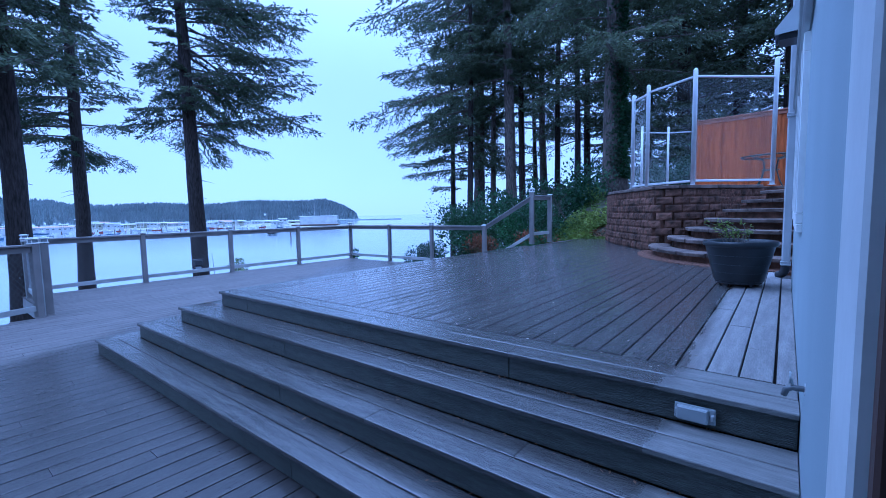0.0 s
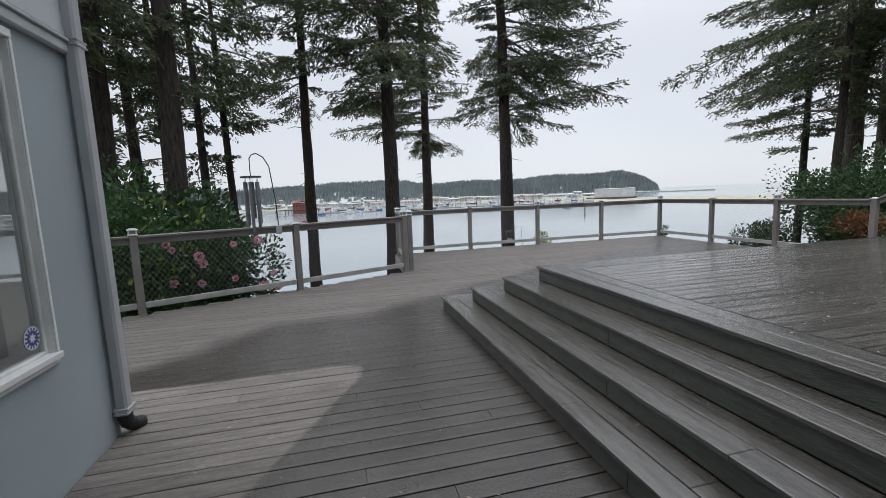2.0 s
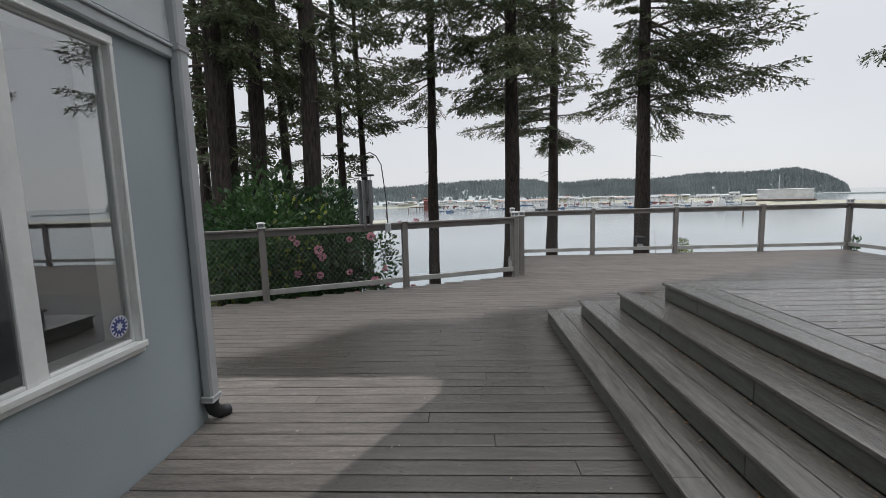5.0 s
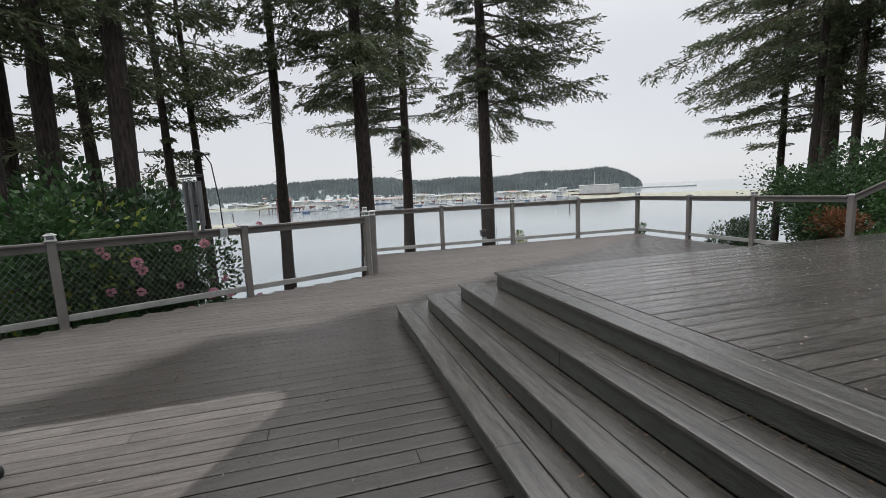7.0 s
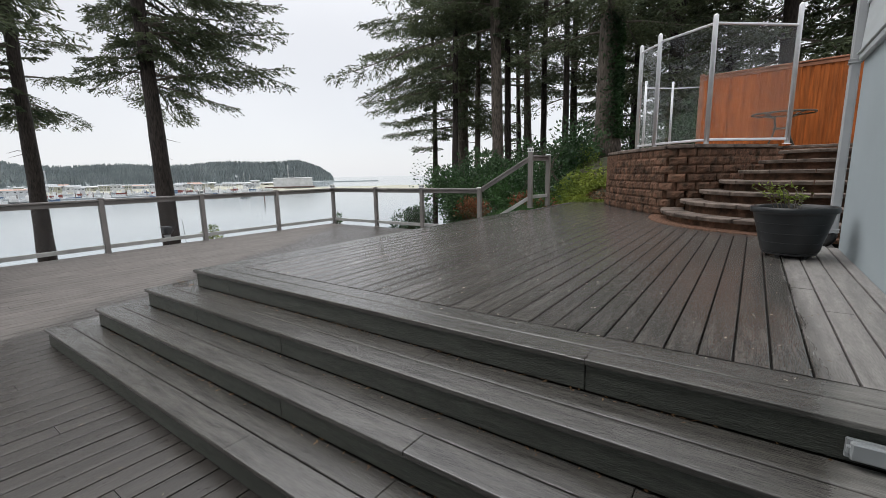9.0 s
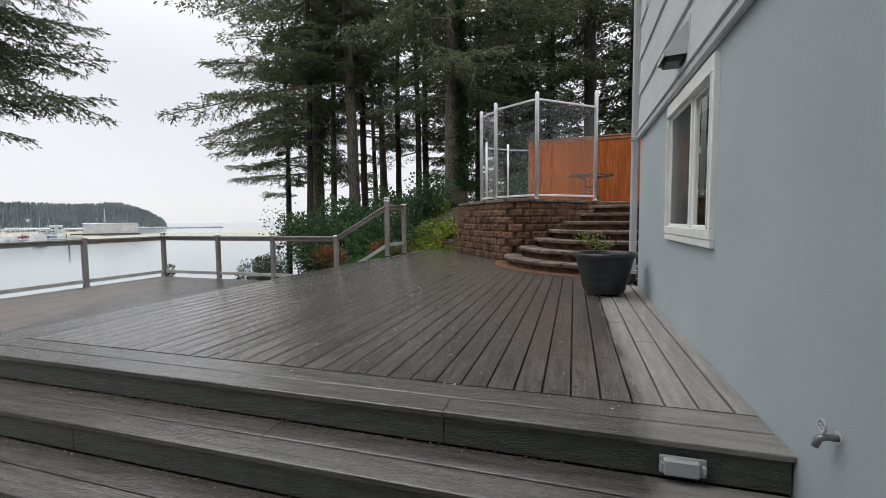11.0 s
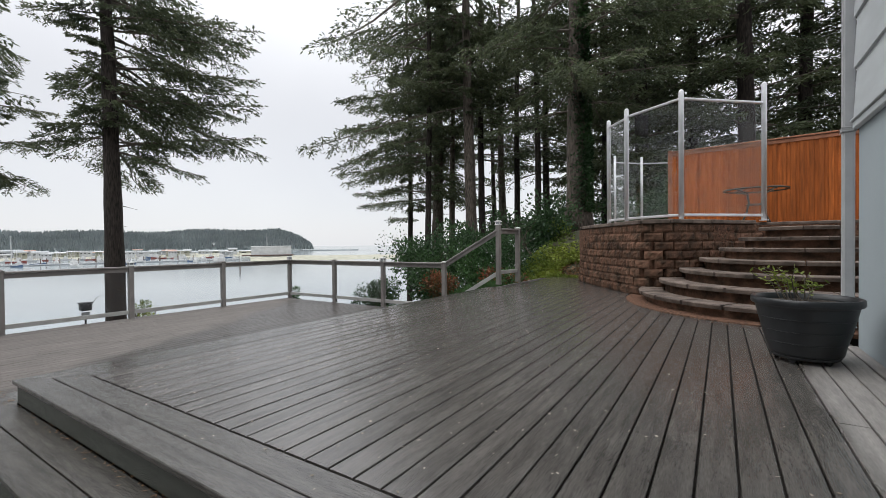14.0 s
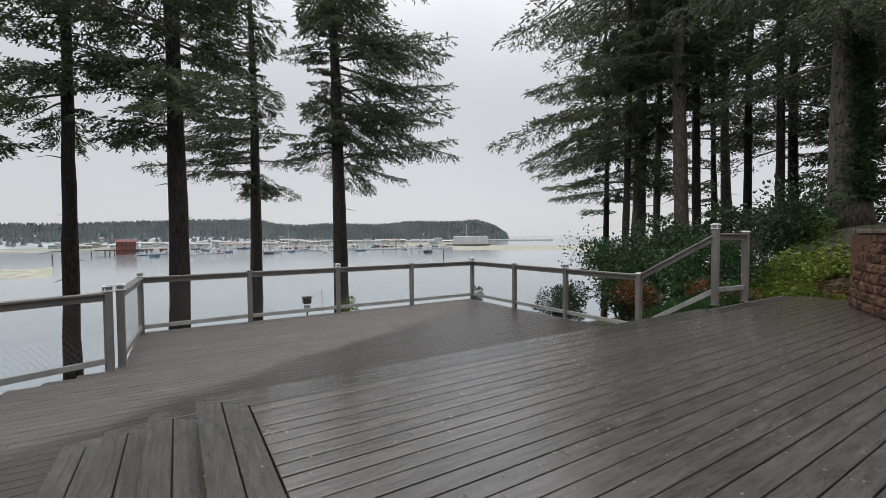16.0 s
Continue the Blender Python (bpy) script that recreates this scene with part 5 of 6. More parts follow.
link("hanger", *tube(hook, 0.009, 8), M_DARK, chime, "black crook hanger", True)
link_bm("rail_clamp", box(0.09, 0.09, 0.14, (0.02, 0.28, RAIL_Z - 0.03), 0.01), M_GREYTRIM, chime)
link("cord", *tube([(0, -0.09, 2.28), (0.01, -0.085, 2.2), (-0.012, -0.095, 2.12), (0, -0.09, 2.0)], 0.008, 6), M_DARK, chime)
v, f = lathe([(0.0, 0.0), (0.16, 0.0), (0.165, 0.012), (0.16, 0.024), (0.0, 0.024)], 24)
link("top_disc", [(x, y - 0.09, z + 1.97) for x, y, z in v], f, M_DARK, chime)
for k, L in enumerate((0.82, 0.76, 0.68, 0.60, 0.72, 0.86)):
    a = 2 * math.pi * k / 6
    x, y = 0.105 * math.cos(a), -0.09 + 0.105 * math.sin(a)
    link("string", *tube([(x, y, 1.97), (x, y, 1.90)], 0.003, 4), M_DARK, chime)
    link("chime_tube", *tube([(x, y, 1.90), (x, y, 1.90 - L)], 0.026, 12), M_CHIME, chime, "grey metal tube", False)
v, f = lathe([(0.0, 0.0), (0.06, 0.0), (0.062, 0.01), (0.06, 0.02), (0.0, 0.02)], 18)
link("striker", [(x, y - 0.09, z + 1.52) for x, y, z in v], f, M_BROWN, chime)
link("sail_cord", *tube([(0, -0.09, 1.97), (0, -0.09, 1.22)], 0.003, 4), M_DARK, chime)

# ---- floodlight on a stake beyond the railing ----
flood = thing("floodlight", -12.55, 5.38, -1.36, "small black floodlight on a stake outside the railing", "light")
link("stake", *tube([(0, 0, 0), (0, 0, 1.42)], 0.018, 8), M_DARK, flood)
link_bm("housing", box(0.17, 0.20, 0.15, (0, 0.0, 1.66), 0.02), M_DARK, flood)
link_bm("visor", box(0.20, 0.24, 0.02, (-0.02, 0, 1.75), 0.006), M_DARK, flood)
link_bm("lens", box(0.012, 0.16, 0.11, (-0.09, 0, 1.66), 0.004), M_DARK, flood)
link_bm("bracket", box(0.05, 0.14, 0.10, (0, 0, 1.50), 0.008), M_GREYTRIM, flood)
link("cable", *tube([(0, 0.05, 1.6), (0.0, 0.2, 1.85), (0.0, 0.38, 1.9), (0, 0.42, 1.2)], 0.006, 5), M_DARK, flood)

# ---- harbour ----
# Distance haze is put into these two pale blue-grey base colours.
M_HILL = material("hazed_forest", (0.36, 0.395, 0.395), rough=1.0, vary=0.3, scale=0.03, bump=0, fine=0.3, bump_scale=0.4)
M_FARTREE = leaf_material("hazed_conifers", (0.36, 0.40, 0.40), (0.30, 0.34, 0.345), rough=1.0, scale=0.02, thin=0.0, tint=0.16)
M_MEADOW = material("far_meadow", (0.24, 0.29, 0.17), rough=1.0, vary=0.3, scale=0.05, bump=0)
M_SAND = material("pale_sand", (0.36, 0.34, 0.28), rough=1.0, vary=0.25, scale=0.2, bump=0, second=(0.20, 0.215, 0.16))
M_HULLW = material("white_hull", (0.56, 0.565, 0.56), rough=0.5, vary=0.1, bump=0)
M_HULLB = material("blue_hull", (0.07, 0.12, 0.22), rough=0.5, vary=0.2, bump=0)
M_HULLR = material("dark_red_hull", (0.22, 0.05, 0.04), rough=0.5, vary=0.2, bump=0)
M_REDSHED = material("red_shed", (0.17, 0.06, 0.05), rough=0.8, vary=0.2, scale=0.4, bump=0)
M_ROOFR = material("rust_roof", (0.40, 0.27, 0.22), rough=0.8, vary=0.2, scale=0.3, bump=0)
M_PALE = material("pale_building", (0.47, 0.48, 0.48), rough=0.8, vary=0.12, scale=0.3, bump=0)
M_GREYB = material("grey_building", (0.33, 0.35, 0.36), rough=0.8, vary=0.15, scale=0.3, bump=0)


def hill(name, az0, az1, dist, depth, profile, label, trees):
    """A wooded ridge between two bearings; profile gives its height at 0..1."""
    nu, nv = 90, 8
    v, f = [], []
    for j in range(nv + 1):
        w = j / nv
        for i in range(nu + 1):
            u = i / nu
            h = profile(u) * math.sin(min(1.0, w * 1.6) * math.pi / 2) * (1 if w < 0.85 else (1 - w) / 0.15)
            p = polar(az0 + (az1 - az0) * u, dist + depth * w)
            v.append((p[0], p[1], SEA - 0.5 + h * (0.92 + 0.12 * noise.noise(Vector((u * 30, w * 4, dist))))))
    for j in range(nv):
        for i in range(nu):
            a = j * (nu + 1) + i
            f.append((a, a + 1, a + nu + 2, a + nu + 1))
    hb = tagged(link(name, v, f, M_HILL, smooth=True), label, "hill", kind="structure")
    r = np.random.default_rng(int(dist))
    quads = []
    for k in range(trees):
        u, w = r.random(), r.uniform(0.02, 0.72) ** 0.9
        h = profile(u) * math.sin(min(1.0, w * 1.6) * math.pi / 2)
        if h < 2.5:
            continue
        p = np.array(polar(az0 + (az1 - az0) * u, dist + depth * w, SEA - 1.0 + h * 0.97))
        s = dist / 800.0
        th, tw = r.uniform(4.5, 11) * s, r.uniform(2.4, 4.6) * s
        for a in (0.3, 1.35, 2.4):
            d = np.array([math.cos(a), math.sin(a), 0]) * tw
            quads.append([p - d, p + d, p + d * 0.12 + np.array([0, 0, th]), p - d * 0.12 + np.array([0, 0, th])])
            quads.append([p - d * 0.8 + [0, 0, th * 0.25], p + d * 0.8 + [0, 0, th * 0.25], p + [0, 0, th * 1.12], p + [0, 0, th * 1.1]])
    tagged(leaf_mesh("far_forest", quads, M_FARTREE), "far conifer forest along the ridge, haze put into its colour", "forest", kind="stuff")
    return hb


def bumps(peaks, base=0.0):
    return lambda u: max(0.0, base * min(1, u * 12) * min(1, (1 - u) * 12) + sum(h * math.exp(-((u - c) / w) ** 2) for c, h, w in peaks))


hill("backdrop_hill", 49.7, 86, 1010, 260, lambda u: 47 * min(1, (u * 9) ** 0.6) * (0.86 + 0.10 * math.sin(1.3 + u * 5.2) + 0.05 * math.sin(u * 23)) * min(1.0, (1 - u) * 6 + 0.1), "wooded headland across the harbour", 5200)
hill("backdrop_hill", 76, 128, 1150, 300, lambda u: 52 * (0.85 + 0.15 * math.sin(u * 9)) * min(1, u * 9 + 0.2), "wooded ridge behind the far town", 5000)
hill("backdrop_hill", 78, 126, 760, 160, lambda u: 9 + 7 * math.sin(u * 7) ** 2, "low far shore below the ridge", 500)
for az, d, L, w in ((88.2, 905, 60, 26), (86.3, 900, 44, 14)):
    p = polar(az, d, SEA + 11)
    tagged(link_bm("meadow", box(w, L, 5, p, 1.5, 90 - az + 90), M_MEADOW), "pale green meadow on the far slope", "field", kind="structure")


def spit(az0, az1, d0, d1, h, name, label, mat):
    v, f = [], []
    n = 40
    for i in range(n + 1):
        u = i / n
        for w, hh in ((0, -0.4), (0.25, h * 0.5), (0.5, h), (0.8, h * 0.8), (1, -0.4)):
            p = polar(az0 + (az1 - az0) * u, d0 + (d1 - d0) * w + 8 * noise.noise(Vector((u * 8, 0, az0))))
            v.append((p[0], p[1], SEA + hh * (0.7 + 0.5 * noise.noise(Vector((u * 14, w * 3, 1))) + 0.3)))
        if i:
            for k in range(4):
                a = (i - 1) * 5 + k
                f.append((a, a + 5, a + 6, a + 1))
    return tagged(link(name, v, f, mat, smooth=True), label, "shore", kind="structure")


spit(36, 57, 360, 520, 1.8, "sand_spit", "low sandy spit with grass across the channel", M_SAND)
spit(55, 84, 560, 700, 3.0, "breakwater", "low harbour breakwater", M_SAND)
M_SHORE = material("far_grass_shore", (0.26, 0.275, 0.225), rough=1.0, vary=0.3, scale=0.05, bump=0)
spit(82, 128, 545, 780, 2.2, "far_shore", "grassy far shore below the town", M_SHORE)
spit(100.5, 112, 190, 260, 1.2, "sand_bar", "low sand bar with grass in the water", M_SAND)
p = polar(48.5, 1010)
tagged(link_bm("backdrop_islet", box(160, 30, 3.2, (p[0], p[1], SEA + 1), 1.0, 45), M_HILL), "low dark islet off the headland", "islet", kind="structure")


def building(az, d, w, h, depth, wall, roof, label, base=0.0, gable=0.25, windows=4, group="harbour buildings"):
    p = polar(az, d, SEA + base)
    b = thing("harbour_building", *p, label, "building", group, rz=az)
    link_bm("wall_block", box(w, depth, h + (base if base < 5 else 9), (0, 0, (h - (base if base < 5 else 9)) / 2), 0.05), wall, b)
    rh = gable * h
    v = [(-w / 2 - 0.4, -depth / 2 - 0.4, h), (w / 2 + 0.4, -depth / 2 - 0.4, h), (w / 2 + 0.4, depth / 2 + 0.4, h), (-w / 2 - 0.4, depth / 2 + 0.4, h), (-w / 2 - 0.4, 0, h + rh), (w / 2 + 0.4, 0, h + rh)]
    link("roof", v, [(0, 1, 5, 4), (2, 3, 4, 5), (1, 2, 5), (3, 0, 4), (3, 2, 1, 0)], roof, b)
    for k in range(windows):
        link_bm("window", box(w / windows * 0.45, 0.2, h * 0.25, (-w / 2 + (k + 0.5) * w / windows, -depth / 2 - 0.04, h * 0.55), 0.02), M_DARK, b)
    return b


def piles(b, w, depth, h, count):
    for k in range(count):
        x = -w / 2 + w * (k + 0.5) / count
        for y in (-depth / 2 + 0.4, depth / 2 - 0.4):
            link("pile", *tube([(x, y, -h), (x, y, 0.1)], 0.28, 6), M_BROWN, b)


red = building(94.6, 430, 13, 6, 12, M_REDSHED, M_REDSHED, "red cannery shed standing on harbour piles", 4.0, 0.35, 5)
piles(red, 30, 11, 5.5, 10)
link_bm("pier_deck", box(48, 13, 0.8, (4, 0, -0.4), 0.1), M_BROWN, red)
white = building(54.6, 455, 36, 8, 18, M_PALE, M_PALE, "long white warehouse on a piled dock", 3.6, 0.05, 0)
piles(white, 40, 18, 4.2, 12)
link_bm("pier_deck", box(46, 22, 0.9, (-3, 0, -0.45), 0.1), M_BROWN, white)
link("mast", *tube([(-4, 0, 8), (-4, 0, 21)], 0.3, 6), M_HULLW, white)
lr = random.Random(21)
for k in range(64):
    az = 57 + 44 * (k + lr.random()) / 64
    d = lr.uniform(575, 640)
    if az > 96:
        d = lr.uniform(600, 700)
    w = lr.uniform(6, 15) if k % 5 else lr.uniform(18, 28)
    building(az, d, w, lr.uniform(2.6, 5.0), lr.uniform(6, 10), lr.choice([M_PALE, M_PALE, M_GREYB, M_SAND]), lr.choice([M_GREYB, M_ROOFR, M_PALE, M_GREYB, M_PALE, M_GREYB]), "small pale building on the far waterfront", lr.uniform(1.0, 4.0), lr.uniform(0.15, 0.4), lr.randrange(2, 5))
for az, w in ((83.4, 46), (80.5, 26)):
    building(az, 560, w, 3.6, 12, M_PALE, M_ROOFR, "long low waterfront building with a rust-red roof", 2.0, 0.35, 6)
for k in range(9):
    az = lr.uniform(78, 106)
    building(az, lr.uniform(800, 890), lr.uniform(5, 9), lr.uniform(2.6, 4), 7, M_GREYB, lr.choice([M_GREYB, M_ROOFR]), "grey house on the far wooded slope", lr.uniform(5.5, 11), 0.35, 3)


def boat(az, d, L, hull, masts, label, turn):
    p = polar(az, d, SEA)
    b = thing("fishing_boat", *p, label, "boat", "moored harbour boats", rz=turn)
    n = 10
    v, f = [], []
    for i in range(n + 1):
        u = i / n
        x = (u - 0.5) * L
        half = L * 0.15 * (1 - max(0, (u - 0.55) / 0.45) ** 2) * (0.85 + 0.15 * min(1, u * 6))
        sheer = L * 0.085 + L * 0.07 * max(0, u - 0.4) ** 1.5 * 2
        v += [(x, -half, sheer), (x, -half * 0.75, -0.2), (x, half * 0.75, -0.2), (x, half, sheer)]
        if i:
            a = 4 * (i - 1)
            f += [(a, a + 4, a + 5, a + 1), (a + 1, a + 5, a + 6, a + 2), (a + 2, a + 6, a + 7, a + 3), (a + 3, a + 7, a + 4, a)]
    f += [(0, 1, 2, 3), (4 * n + 3, 4 * n + 2, 4 * n + 1, 4 * n)]
    link("hull", v, f, hull, b)
    link_bm("cabin", box(L * 0.26, L * 0.2, L * 0.15, (L * 0.1, 0, L * 0.17), 0.1), M_HULLW, b)
    link_bm("wheelhouse", box(L * 0.13, L * 0.16, L * 0.1, (L * 0.12, 0, L * 0.29), 0.1), M_HULLW, b)
    for k in range(masts):
        x = L * (0.02 - 0.28 * k)
        link("mast", *tube([(x, 0, L * 0.1), (x, 0, L * (0.85 - 0.12 * k))], [0.16, 0.08], 5), M_HULLW, b)
        link("boom", *tube([(x, 0, L * 0.3), (x - L * 0.25, 0.4, L * 0.42)], 0.09, 5), M_HULLW, b)
    for s in (-1, 1):
        link("outrigger", *tube([(0, s * L * 0.1, L * 0.12), (-L * 0.03, s * L * 0.22, L * 0.8)], 0.07, 4), M_HULLW, b)
    return b


for k in range(64):
    az = 58.5 + 36.0 * ((k + lr.random()) / 64)
    d = lr.uniform(350, 560)
    boat(az, d, lr.uniform(7, 14), lr.choice([M_HULLW, M_HULLW, M_HULLB, M_HULLB, M_HULLR, M_GREYB, M_DARK]), lr.randrange(1, 3), "moored fishing boat with white cabin and masts", lr.uniform(0, 360))
boat(60.2, 330, 19, M_DARK, 1, "long dark-hulled workboat moored in the channel", 140)
boat(92.0, 360, 17, M_HULLB, 2, "blue-hulled fishing boat by the cannery pier", 170)
for az, d, L in ((63, 420, 70), (70, 410, 80), (76, 405, 60), (89.5, 390, 60)):
    p = polar(az, d, SEA + 0.5)
    dk = thing("floating_dock", *p, "long floating dock with mooring piles", "dock", "harbour docks", rz=az)
    link_bm("float", box(L, 3, 0.8, (0, 0, 0), 0.1), M_GREYB, dk)
    for k in range(7):
        link("pile", *tube([(-L / 2 + L * k / 6, 1.2, -1), (-L / 2 + L * k / 6, 1.2, 4.2)], 0.25, 6), M_BROWN, dk)
for az, d in ((100.5, 330), (58.2, 250), (97.5, 400)):
    p = polar(az, d, SEA)
    mk = thing("channel_marker", *p, "weathered wooden channel marker pile", "marker")
    link("pile", *tube([(0, 0, -1), (0, 0, 4.5)], 0.35, 6), M_BROWN, mk)
    link_bm("board", box(1.6, 0.2, 1.4, (0, 0, 4.0), 0.05), M_GREYB, mk)
p = polar(78.0, 430, SEA)
lp = thing("dock_light", *p, "tall dock light mast", "light mast")
link("mast", *tube([(0, 0, 0), (0, 0, 20)], [0.35, 0.2], 6), M_HULLW, lp)
link_bm("lamp_head", box(2.4, 0.8, 0.8, (0, 0, 20.2), 0.1), M_HULLW, lp)

# ---- small litter on the boards ----
n = 900
lx, ly = rng.uniform(-5.0, 0.0, n), rng.uniform(2.8, 11.5, n)
lz = np.full(n, UP + 0.004)
D = np.stack([rng.normal(0, 1, n), rng.normal(0, 1, n), rng.normal(0, 0.05, n)], 1)
M_BITS = leaf_material("pale_debris", (0.36, 0.33, 0.28), (0.22, 0.17, 0.12))
tagged(leaf_mesh("debris", blades(np.stack([lx, ly, lz], 1), D, rng.uniform(0.008, 0.028, n), rng.uniform(0.003, 0.008, n), 0.2), M_BITS), "tiny pale needles and petals scattered on the boards", "debris", kind="stuff")
n = 500
k = rng.integers(0, 3, n)
lx = rng.uniform(-5.6, 0.0, n)
ly = EDGE_Y - TREAD * (2 - k) - np.abs(rng.normal(0, 0.025, n)) + 0.004
lz = RISE * (k + 1) + 0.004
D = np.stack([rng.normal(0, 1, n), rng.normal(0, 1, n), rng.normal(0, 0.1, n)], 1)
tagged(leaf_mesh("needle_litter", blades(np.stack([lx, ly, lz], 1), D, rng.uniform(0.01, 0.035, n), rng.uniform(0.003, 0.007, n), 0.2), M_LITTER), "brown needles gathered at the backs of the treads", "debris", kind="stuff")
n = 700
lx, ly = rng.uniform(-11.5, -0.2, n), rng.uniform(-1.0, 9.5, n)
ok = (lx < -6.2) | (ly < 1.6)
D = np.stack([rng.normal(0, 1, n), rng.normal(0, 1, n), rng.normal(0, 0.05, n)], 1)
tagged(leaf_mesh("debris", blades(np.stack([lx, ly, np.full(n, 0.004)], 1)[ok], D[ok], rng.uniform(0.01, 0.04, n)[ok], rng.uniform(0.003, 0.007, n)[ok], 0.2), M_BITS), "tiny needles scattered on the lower boards", "debris", kind="stuff")

# ---- single boards, laid last ----
def board_mesh(length, width=BOARD, thick=0.026):
    """A deck board along y from 0 to length, its top at z = 0."""
    w = width / 2
    half = [(w, -0.006), (w - 0.0018, -0.0026), (w - 0.006, -0.0012), (w - 0.022, -0.0003)]
    prof = [(-w, -thick), (w, -thick), *half, *[(-a, b) for a, b in half[::-1]]]
    verts = [(x, s, z) for s in (0.0, length) for x, z in prof]
    n = len(prof)
    faces = [tuple(range(n))[::-1], tuple(range(n, 2 * n))] + [(i, (i + 1) % n, n + (i + 1) % n, n + i) for i in range(n)]
    faces = [f[::-1] for f in faces]
    me = solid_mesh("board", verts, [f[::-1] for f in faces])
    return me


def lay(parent, x, y0, y1, z, mat, joints=(), width=BOARD):
    """A row of boards along +y, cut at the joints."""
    stops = [y0, *sorted(j for j in joints if y0 + 0.3 < j < y1 - 0.3), y1]
    for a, b in zip(stops, stops[1:]):
        me = board_mesh(b - a - 0.004, width)
        me.materials.append(mat)
        ob = new("plank", me)
        ob.parent = parent
        ob.matrix_basis = pose(x, a + 0.002, z + random.uniform(-0.0012, 0.0012))


# lower deck
x = WALL_X - PITCH / 2
i = 0
while x > -12.1:
    if x < -9.35:
        y0 = 1.82
    elif x < -6.45:
        y0 = 1.82 - (x + 9.35) / 0.4296
    elif x < -3.75:
        y0 = -4.9
    else:
        y0 = WALL_Y + 0.01
    y1 = EDGE_Y - 3 * TREAD + 0.3 if x > EDGE_X - 3 * TREAD + 0.2 else 10.2
    js = [y0 + 1.2 + ((i * 1.37) % 3.2) + 3.66 * k for k in range(6)]
    lay(lower_deck, x, y0, y1, 0.0, M_DECK, js)
    x -= PITCH
    i += 1
# upper deck, inside a two-board border
me = board_mesh(6.93 - EDGE_Y - 0.332, 0.083)
me.materials.append(M_DECKUP)
ob = new("plank", me)
ob.parent = upper_deck
ob.matrix_basis = pose(0.0385, EDGE_Y + 0.330, UP)
x = -0.011 - PITCH / 2
i = 0
while x - BOARD / 2 > EDGE_X + 0.34:
    js = [EDGE_Y + 0.9 + ((i * 0.57) % 3.5) + 3.66 * k for k in range(4)]
    far = 13.3
    if x > -2.2:
        far = 9.6 if x > -2.0 else 10.2
    lay(upper_deck, x, EDGE_Y + 0.330, far, UP, M_DECKUP, js, BOARD - 0.0018)
    x -= PITCH
    i += 1
# the last board is ripped to meet the border
x_hi, x_lo = x + BOARD / 2, EDGE_X + 0.330
me = board_mesh(13.3 - EDGE_Y - 0.332, x_hi - x_lo)
me.materials.append(M_DECKUP)
ob = new("plank", me)
ob.parent = upper_deck
ob.matrix_basis = pose((x_hi + x_lo) / 2, EDGE_Y + 0.330, UP)


def mitred(parent, name, a_out, b_out, z, width, mat, swap=False, thick=0.028):
    """A border board with its near end cut at 45 degrees; a_out to b_out is its outer edge."""
    (ax, ay), (bx, by) = a_out, b_out
    if not swap:      # runs along +x, lies towards +y
        top = [(ax, ay), (bx, by), (bx, by + width), (ax + width, ay + width)]
    else:             # runs along +y, lies towards +x
        top = [(ax, ay), (ax + width, ay + width), (bx + width, by), (bx, by)]
    bev = 0.004
    verts = [(px, py, z - thick) for px, py in top] + [(px, py, z - bev) for px, py in top]
    cx, cy = sum(p[0] for p in top) / 4, sum(p[1] for p in top) / 4
    for px, py in top:
        verts.append((px + (bev if px < cx else -bev), py + (bev if py < cy else -bev), z))
    faces = [(3, 2, 1, 0), (8, 9, 10, 11)]
    for r in (0, 4):
        faces += [(r + k, r + (k + 1) % 4, r + 4 + (k + 1) % 4, r + 4 + k) for k in range(4)]
    return link(name, verts, faces, mat, parent)


for k in range(4):
    z = RISE * (k + 1) if k < 3 else UP
    o = TREAD * (3 - k)
    par = steps if k < 3 else upper_deck
    cuts = [[-2.85], [-1.9, -3.9], [-3.1], [-1.31]][k]
    for j in range(2):
        ax, ay = EDGE_X - o - 0.018 + j * 0.173, EDGE_Y - o - 0.018 + j * 0.173
        w = 0.165
        stops = [ax] + ([cuts[0] + j * 0.9] if j < 1 or k != 3 else []) + [WALL_X - 0.004]
        mitred(par, "tread_board", (ax, ay), (stops[1] - 0.002, ay), z, w, M_DECKX)
        for a, b in zip(stops[1:], stops[2:]):
            me = board_mesh(b - a - 0.002, w)
            me.materials.append(M_DECKX)
            tb = new("tread_board", me)
            tb.parent = par
            tb.matrix_basis = pose(a + 0.002, ay + w / 2, z, 0, 0, -90)
        mitred(par, "tread_board", (ax, ay + 0.004), (ax, 10.18), z, w, M_DECKSIDE, True)
    # risers
    rz0, rz1 = RISE * k + 0.0, z - 0.0285
    h = rz1 - rz0
    rc = [[-2.2], [-2.85], [-4.5, -3.3], [-4.55, -1.31]][k]
    stops = [EDGE_X - o + 0.004, *rc, WALL_X - 0.004]
    for a, b in zip(stops, stops[1:]):
        rb = link_bm("riser_board", box(b - a - 0.004, 0.022, h - 0.002, ((a + b) / 2, EDGE_Y - o + 0.013, (rz0 + rz1) / 2), 0.003), M_RISER, par)
    link_bm("riser_board", box(0.022, 10.15 - (EDGE_Y - o) - 0.03, h - 0.002, (EDGE_X - o + 0.013, (10.15 + EDGE_Y - o) / 2 + 0.015, (rz0 + rz1) / 2), 0.003), M_RISER, par)
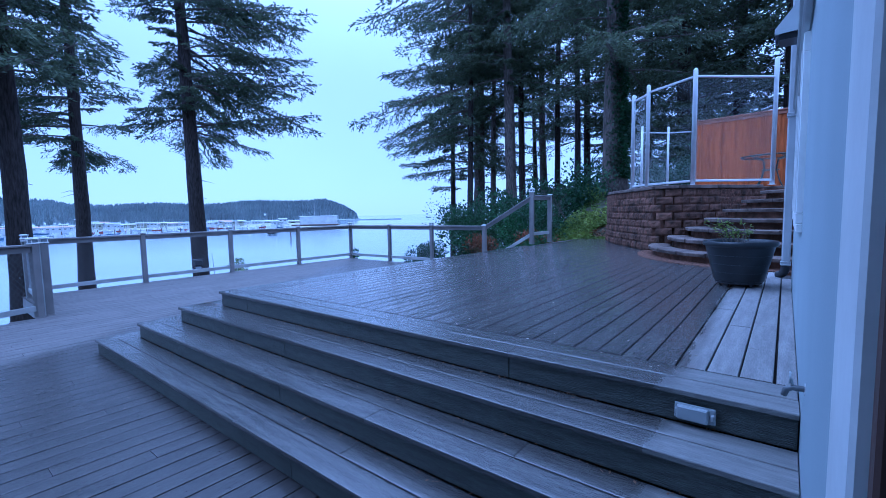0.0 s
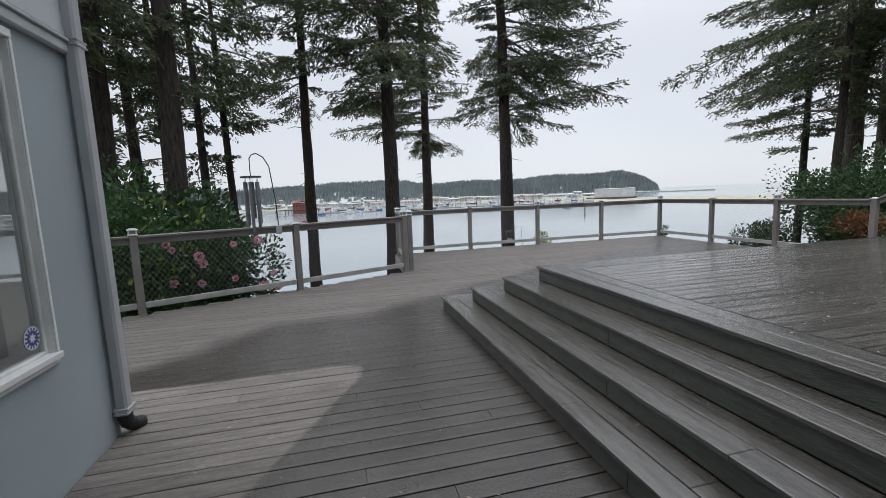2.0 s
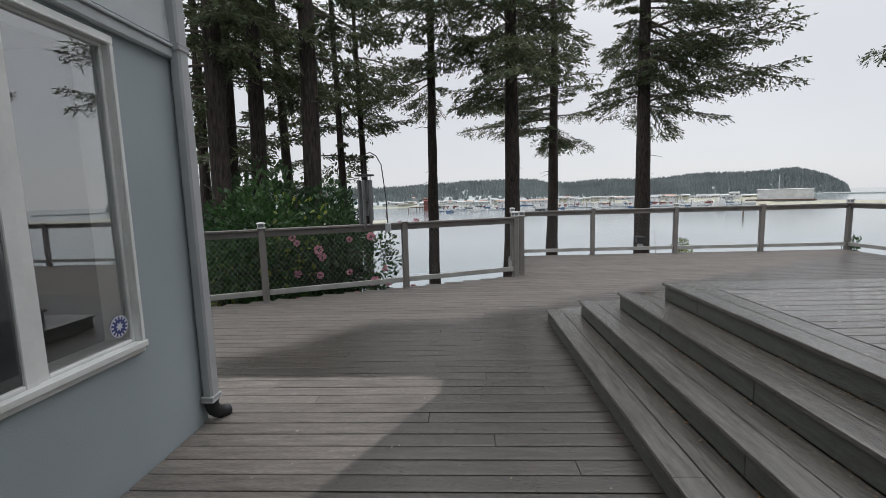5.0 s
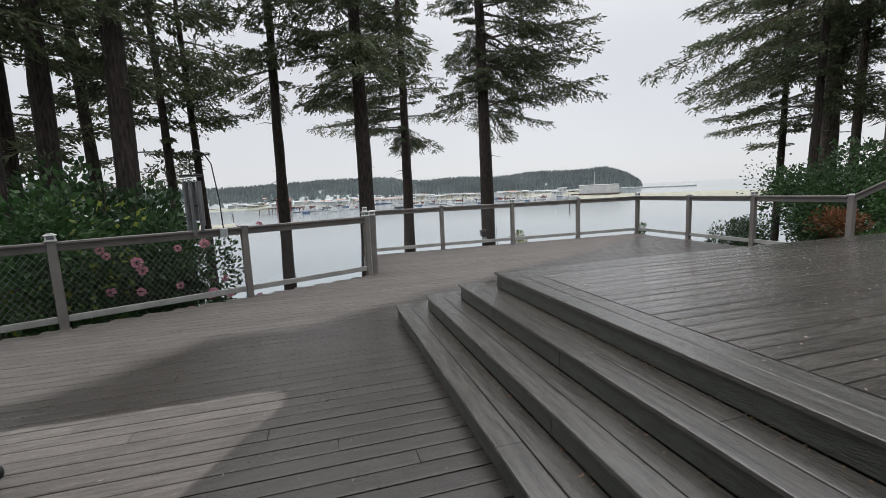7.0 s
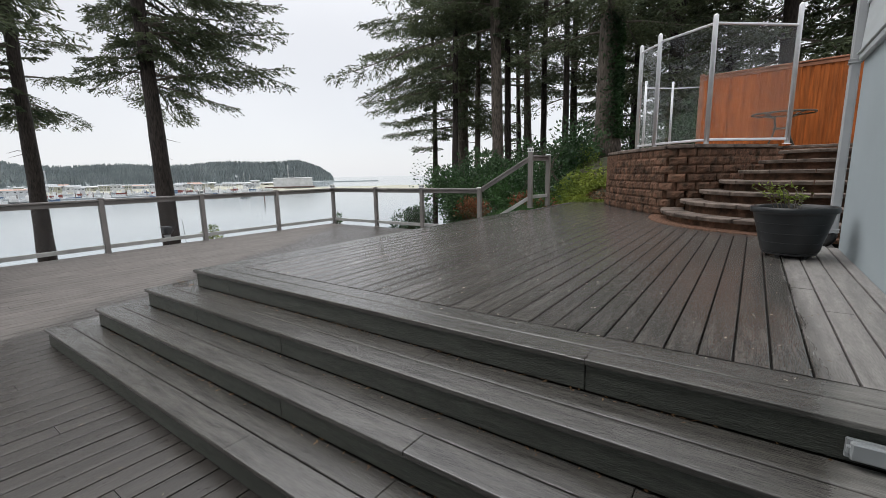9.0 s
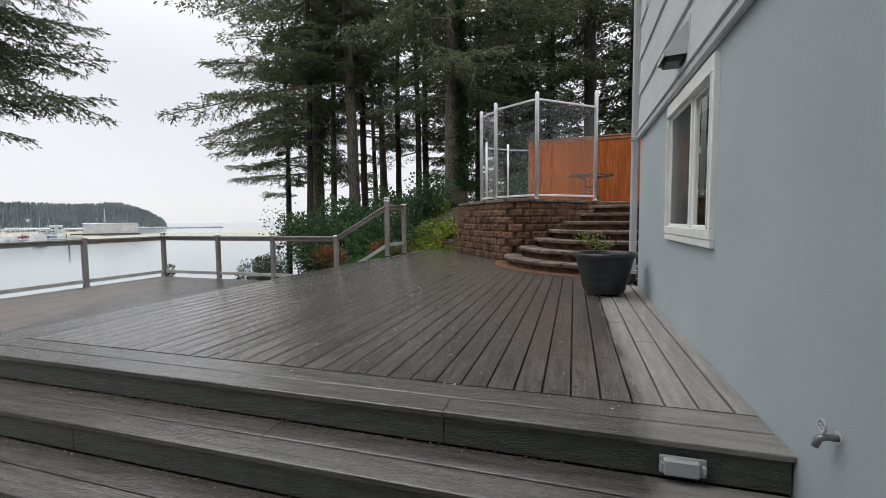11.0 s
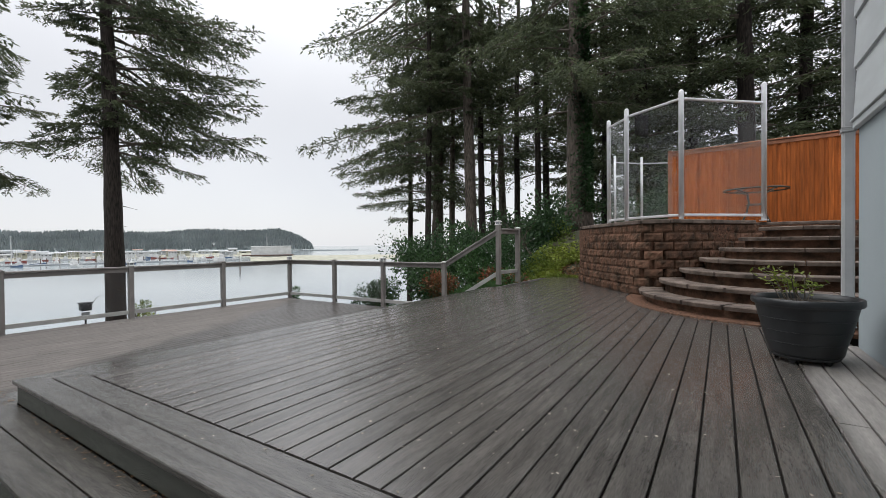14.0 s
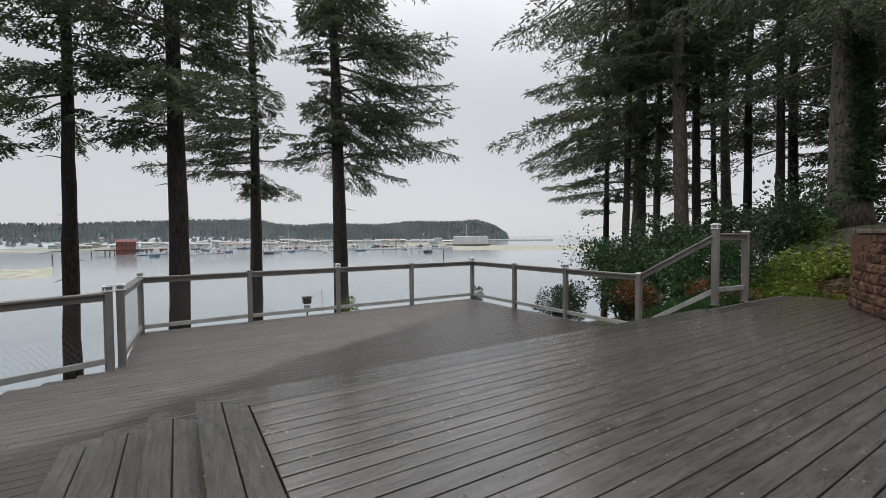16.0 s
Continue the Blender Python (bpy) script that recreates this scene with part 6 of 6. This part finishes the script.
# face boards of the outer deck edges
for p, q in (((-12.06, 1.84), (-12.06, 10.22)), ((-12.06, 10.22), (-6.4, 10.22)), ((-9.35, 1.83), (-12.06, 1.83)), ((-6.46, -4.9), (-9.37, 1.86))):
    link_bm("fascia_board", beam((*p, -0.16), (*q, -0.16), 0.03, 0.25, 0.004), M_RAIL, lower_deck)
link_bm("fascia_board", beam((EDGE_X, 10.2, UP - 0.16), (EDGE_X, 13.35, UP - 0.16), 0.03, 0.25, 0.004), M_RAIL, upper_deck)
# split-face blocks of the retaining wall, three shapes turned and shared
def block_mesh(seed, w, d=0.24, h=0.158):
    """A split-face block: broken rough front with worn corners, plain sides."""
    nx, nz = 7, 4
    v, f = [], []
    for j in range(nz + 1):
        for i in range(nx + 1):
            x, z = -w / 2 + w * i / nx, h * j / nz
            edge = min(i, nx - i) == 0 or min(j, nz - j) == 0
            rough = 0.016 * noise.noise(Vector((x * 9, seed * 7.0, z * 9))) + 0.018 * noise.noise(Vector((x * 27, seed * 3.0, z * 27)))
            if edge:
                x, z = x * 0.975, h / 2 + (z - h / 2) * 0.955
            v.append((x, -d / 2 + (0.012 + 0.5 * rough if edge else -0.006 + rough), z))
    for j in range(nz):
        for i in range(nx):
            a = j * (nx + 1) + i
            f.append((a, a + 1, a + nx + 2, a + nx + 1))
    o = len(v)
    v += [(-w / 2, d / 2, 0), (w / 2, d / 2, 0), (w / 2, d / 2, h), (-w / 2, d / 2, h)]
    bl, br, tr, tl = 0, nx, (nz + 1) * (nx + 1) - 1, nz * (nx + 1)
    f += [(bl, tl, o + 3, o), (br, o + 1, o + 2, tr), (tl, tr, o + 2, o + 3), (bl, o, o + 1, br)]
    me = solid_mesh("block", v, f)
    me.materials.append(M_STONE)
    return me


BLOCKS = [block_mesh(s, 0.298) for s in range(9)]
COURSE = (TOP - 0.07 - UP) / 8
for c in range(8):
    line = resample([(x, y) for x, y in WALL_LINE], 0.30)
    half = resample(WALL_LINE, 0.15)[1::2]
    for p, head in (line if c % 2 else half):
        if p.y > 14.6:
            continue
        bk = new("block", BLOCKS[random.randrange(9)])
        bk.parent = retaining
        nx, ny = -math.sin(radians(head)), math.cos(radians(head))
        setback = 0.010 * c
        bk.matrix_basis = pose(p.x + nx * setback, p.y + ny * setback, UP + COURSE * c, 0, 0, head + random.uniform(-2.0, 2.0))
for p, head in resample(WALL_LINE, 0.42):
    if p.y > 14.6:
        continue
    nx, ny = -math.sin(radians(head)), math.cos(radians(head))
    cs = link_bm("cap_stone", box(0.425, 0.30, 0.068, (0, 0, 0.034), 0.008), M_CAPSTONE, retaining)
    cs.matrix_basis = pose(p.x + nx * 0.07, p.y + ny * 0.07, TOP - 0.07 + random.uniform(-0.002, 0.002), 0, 0, head)
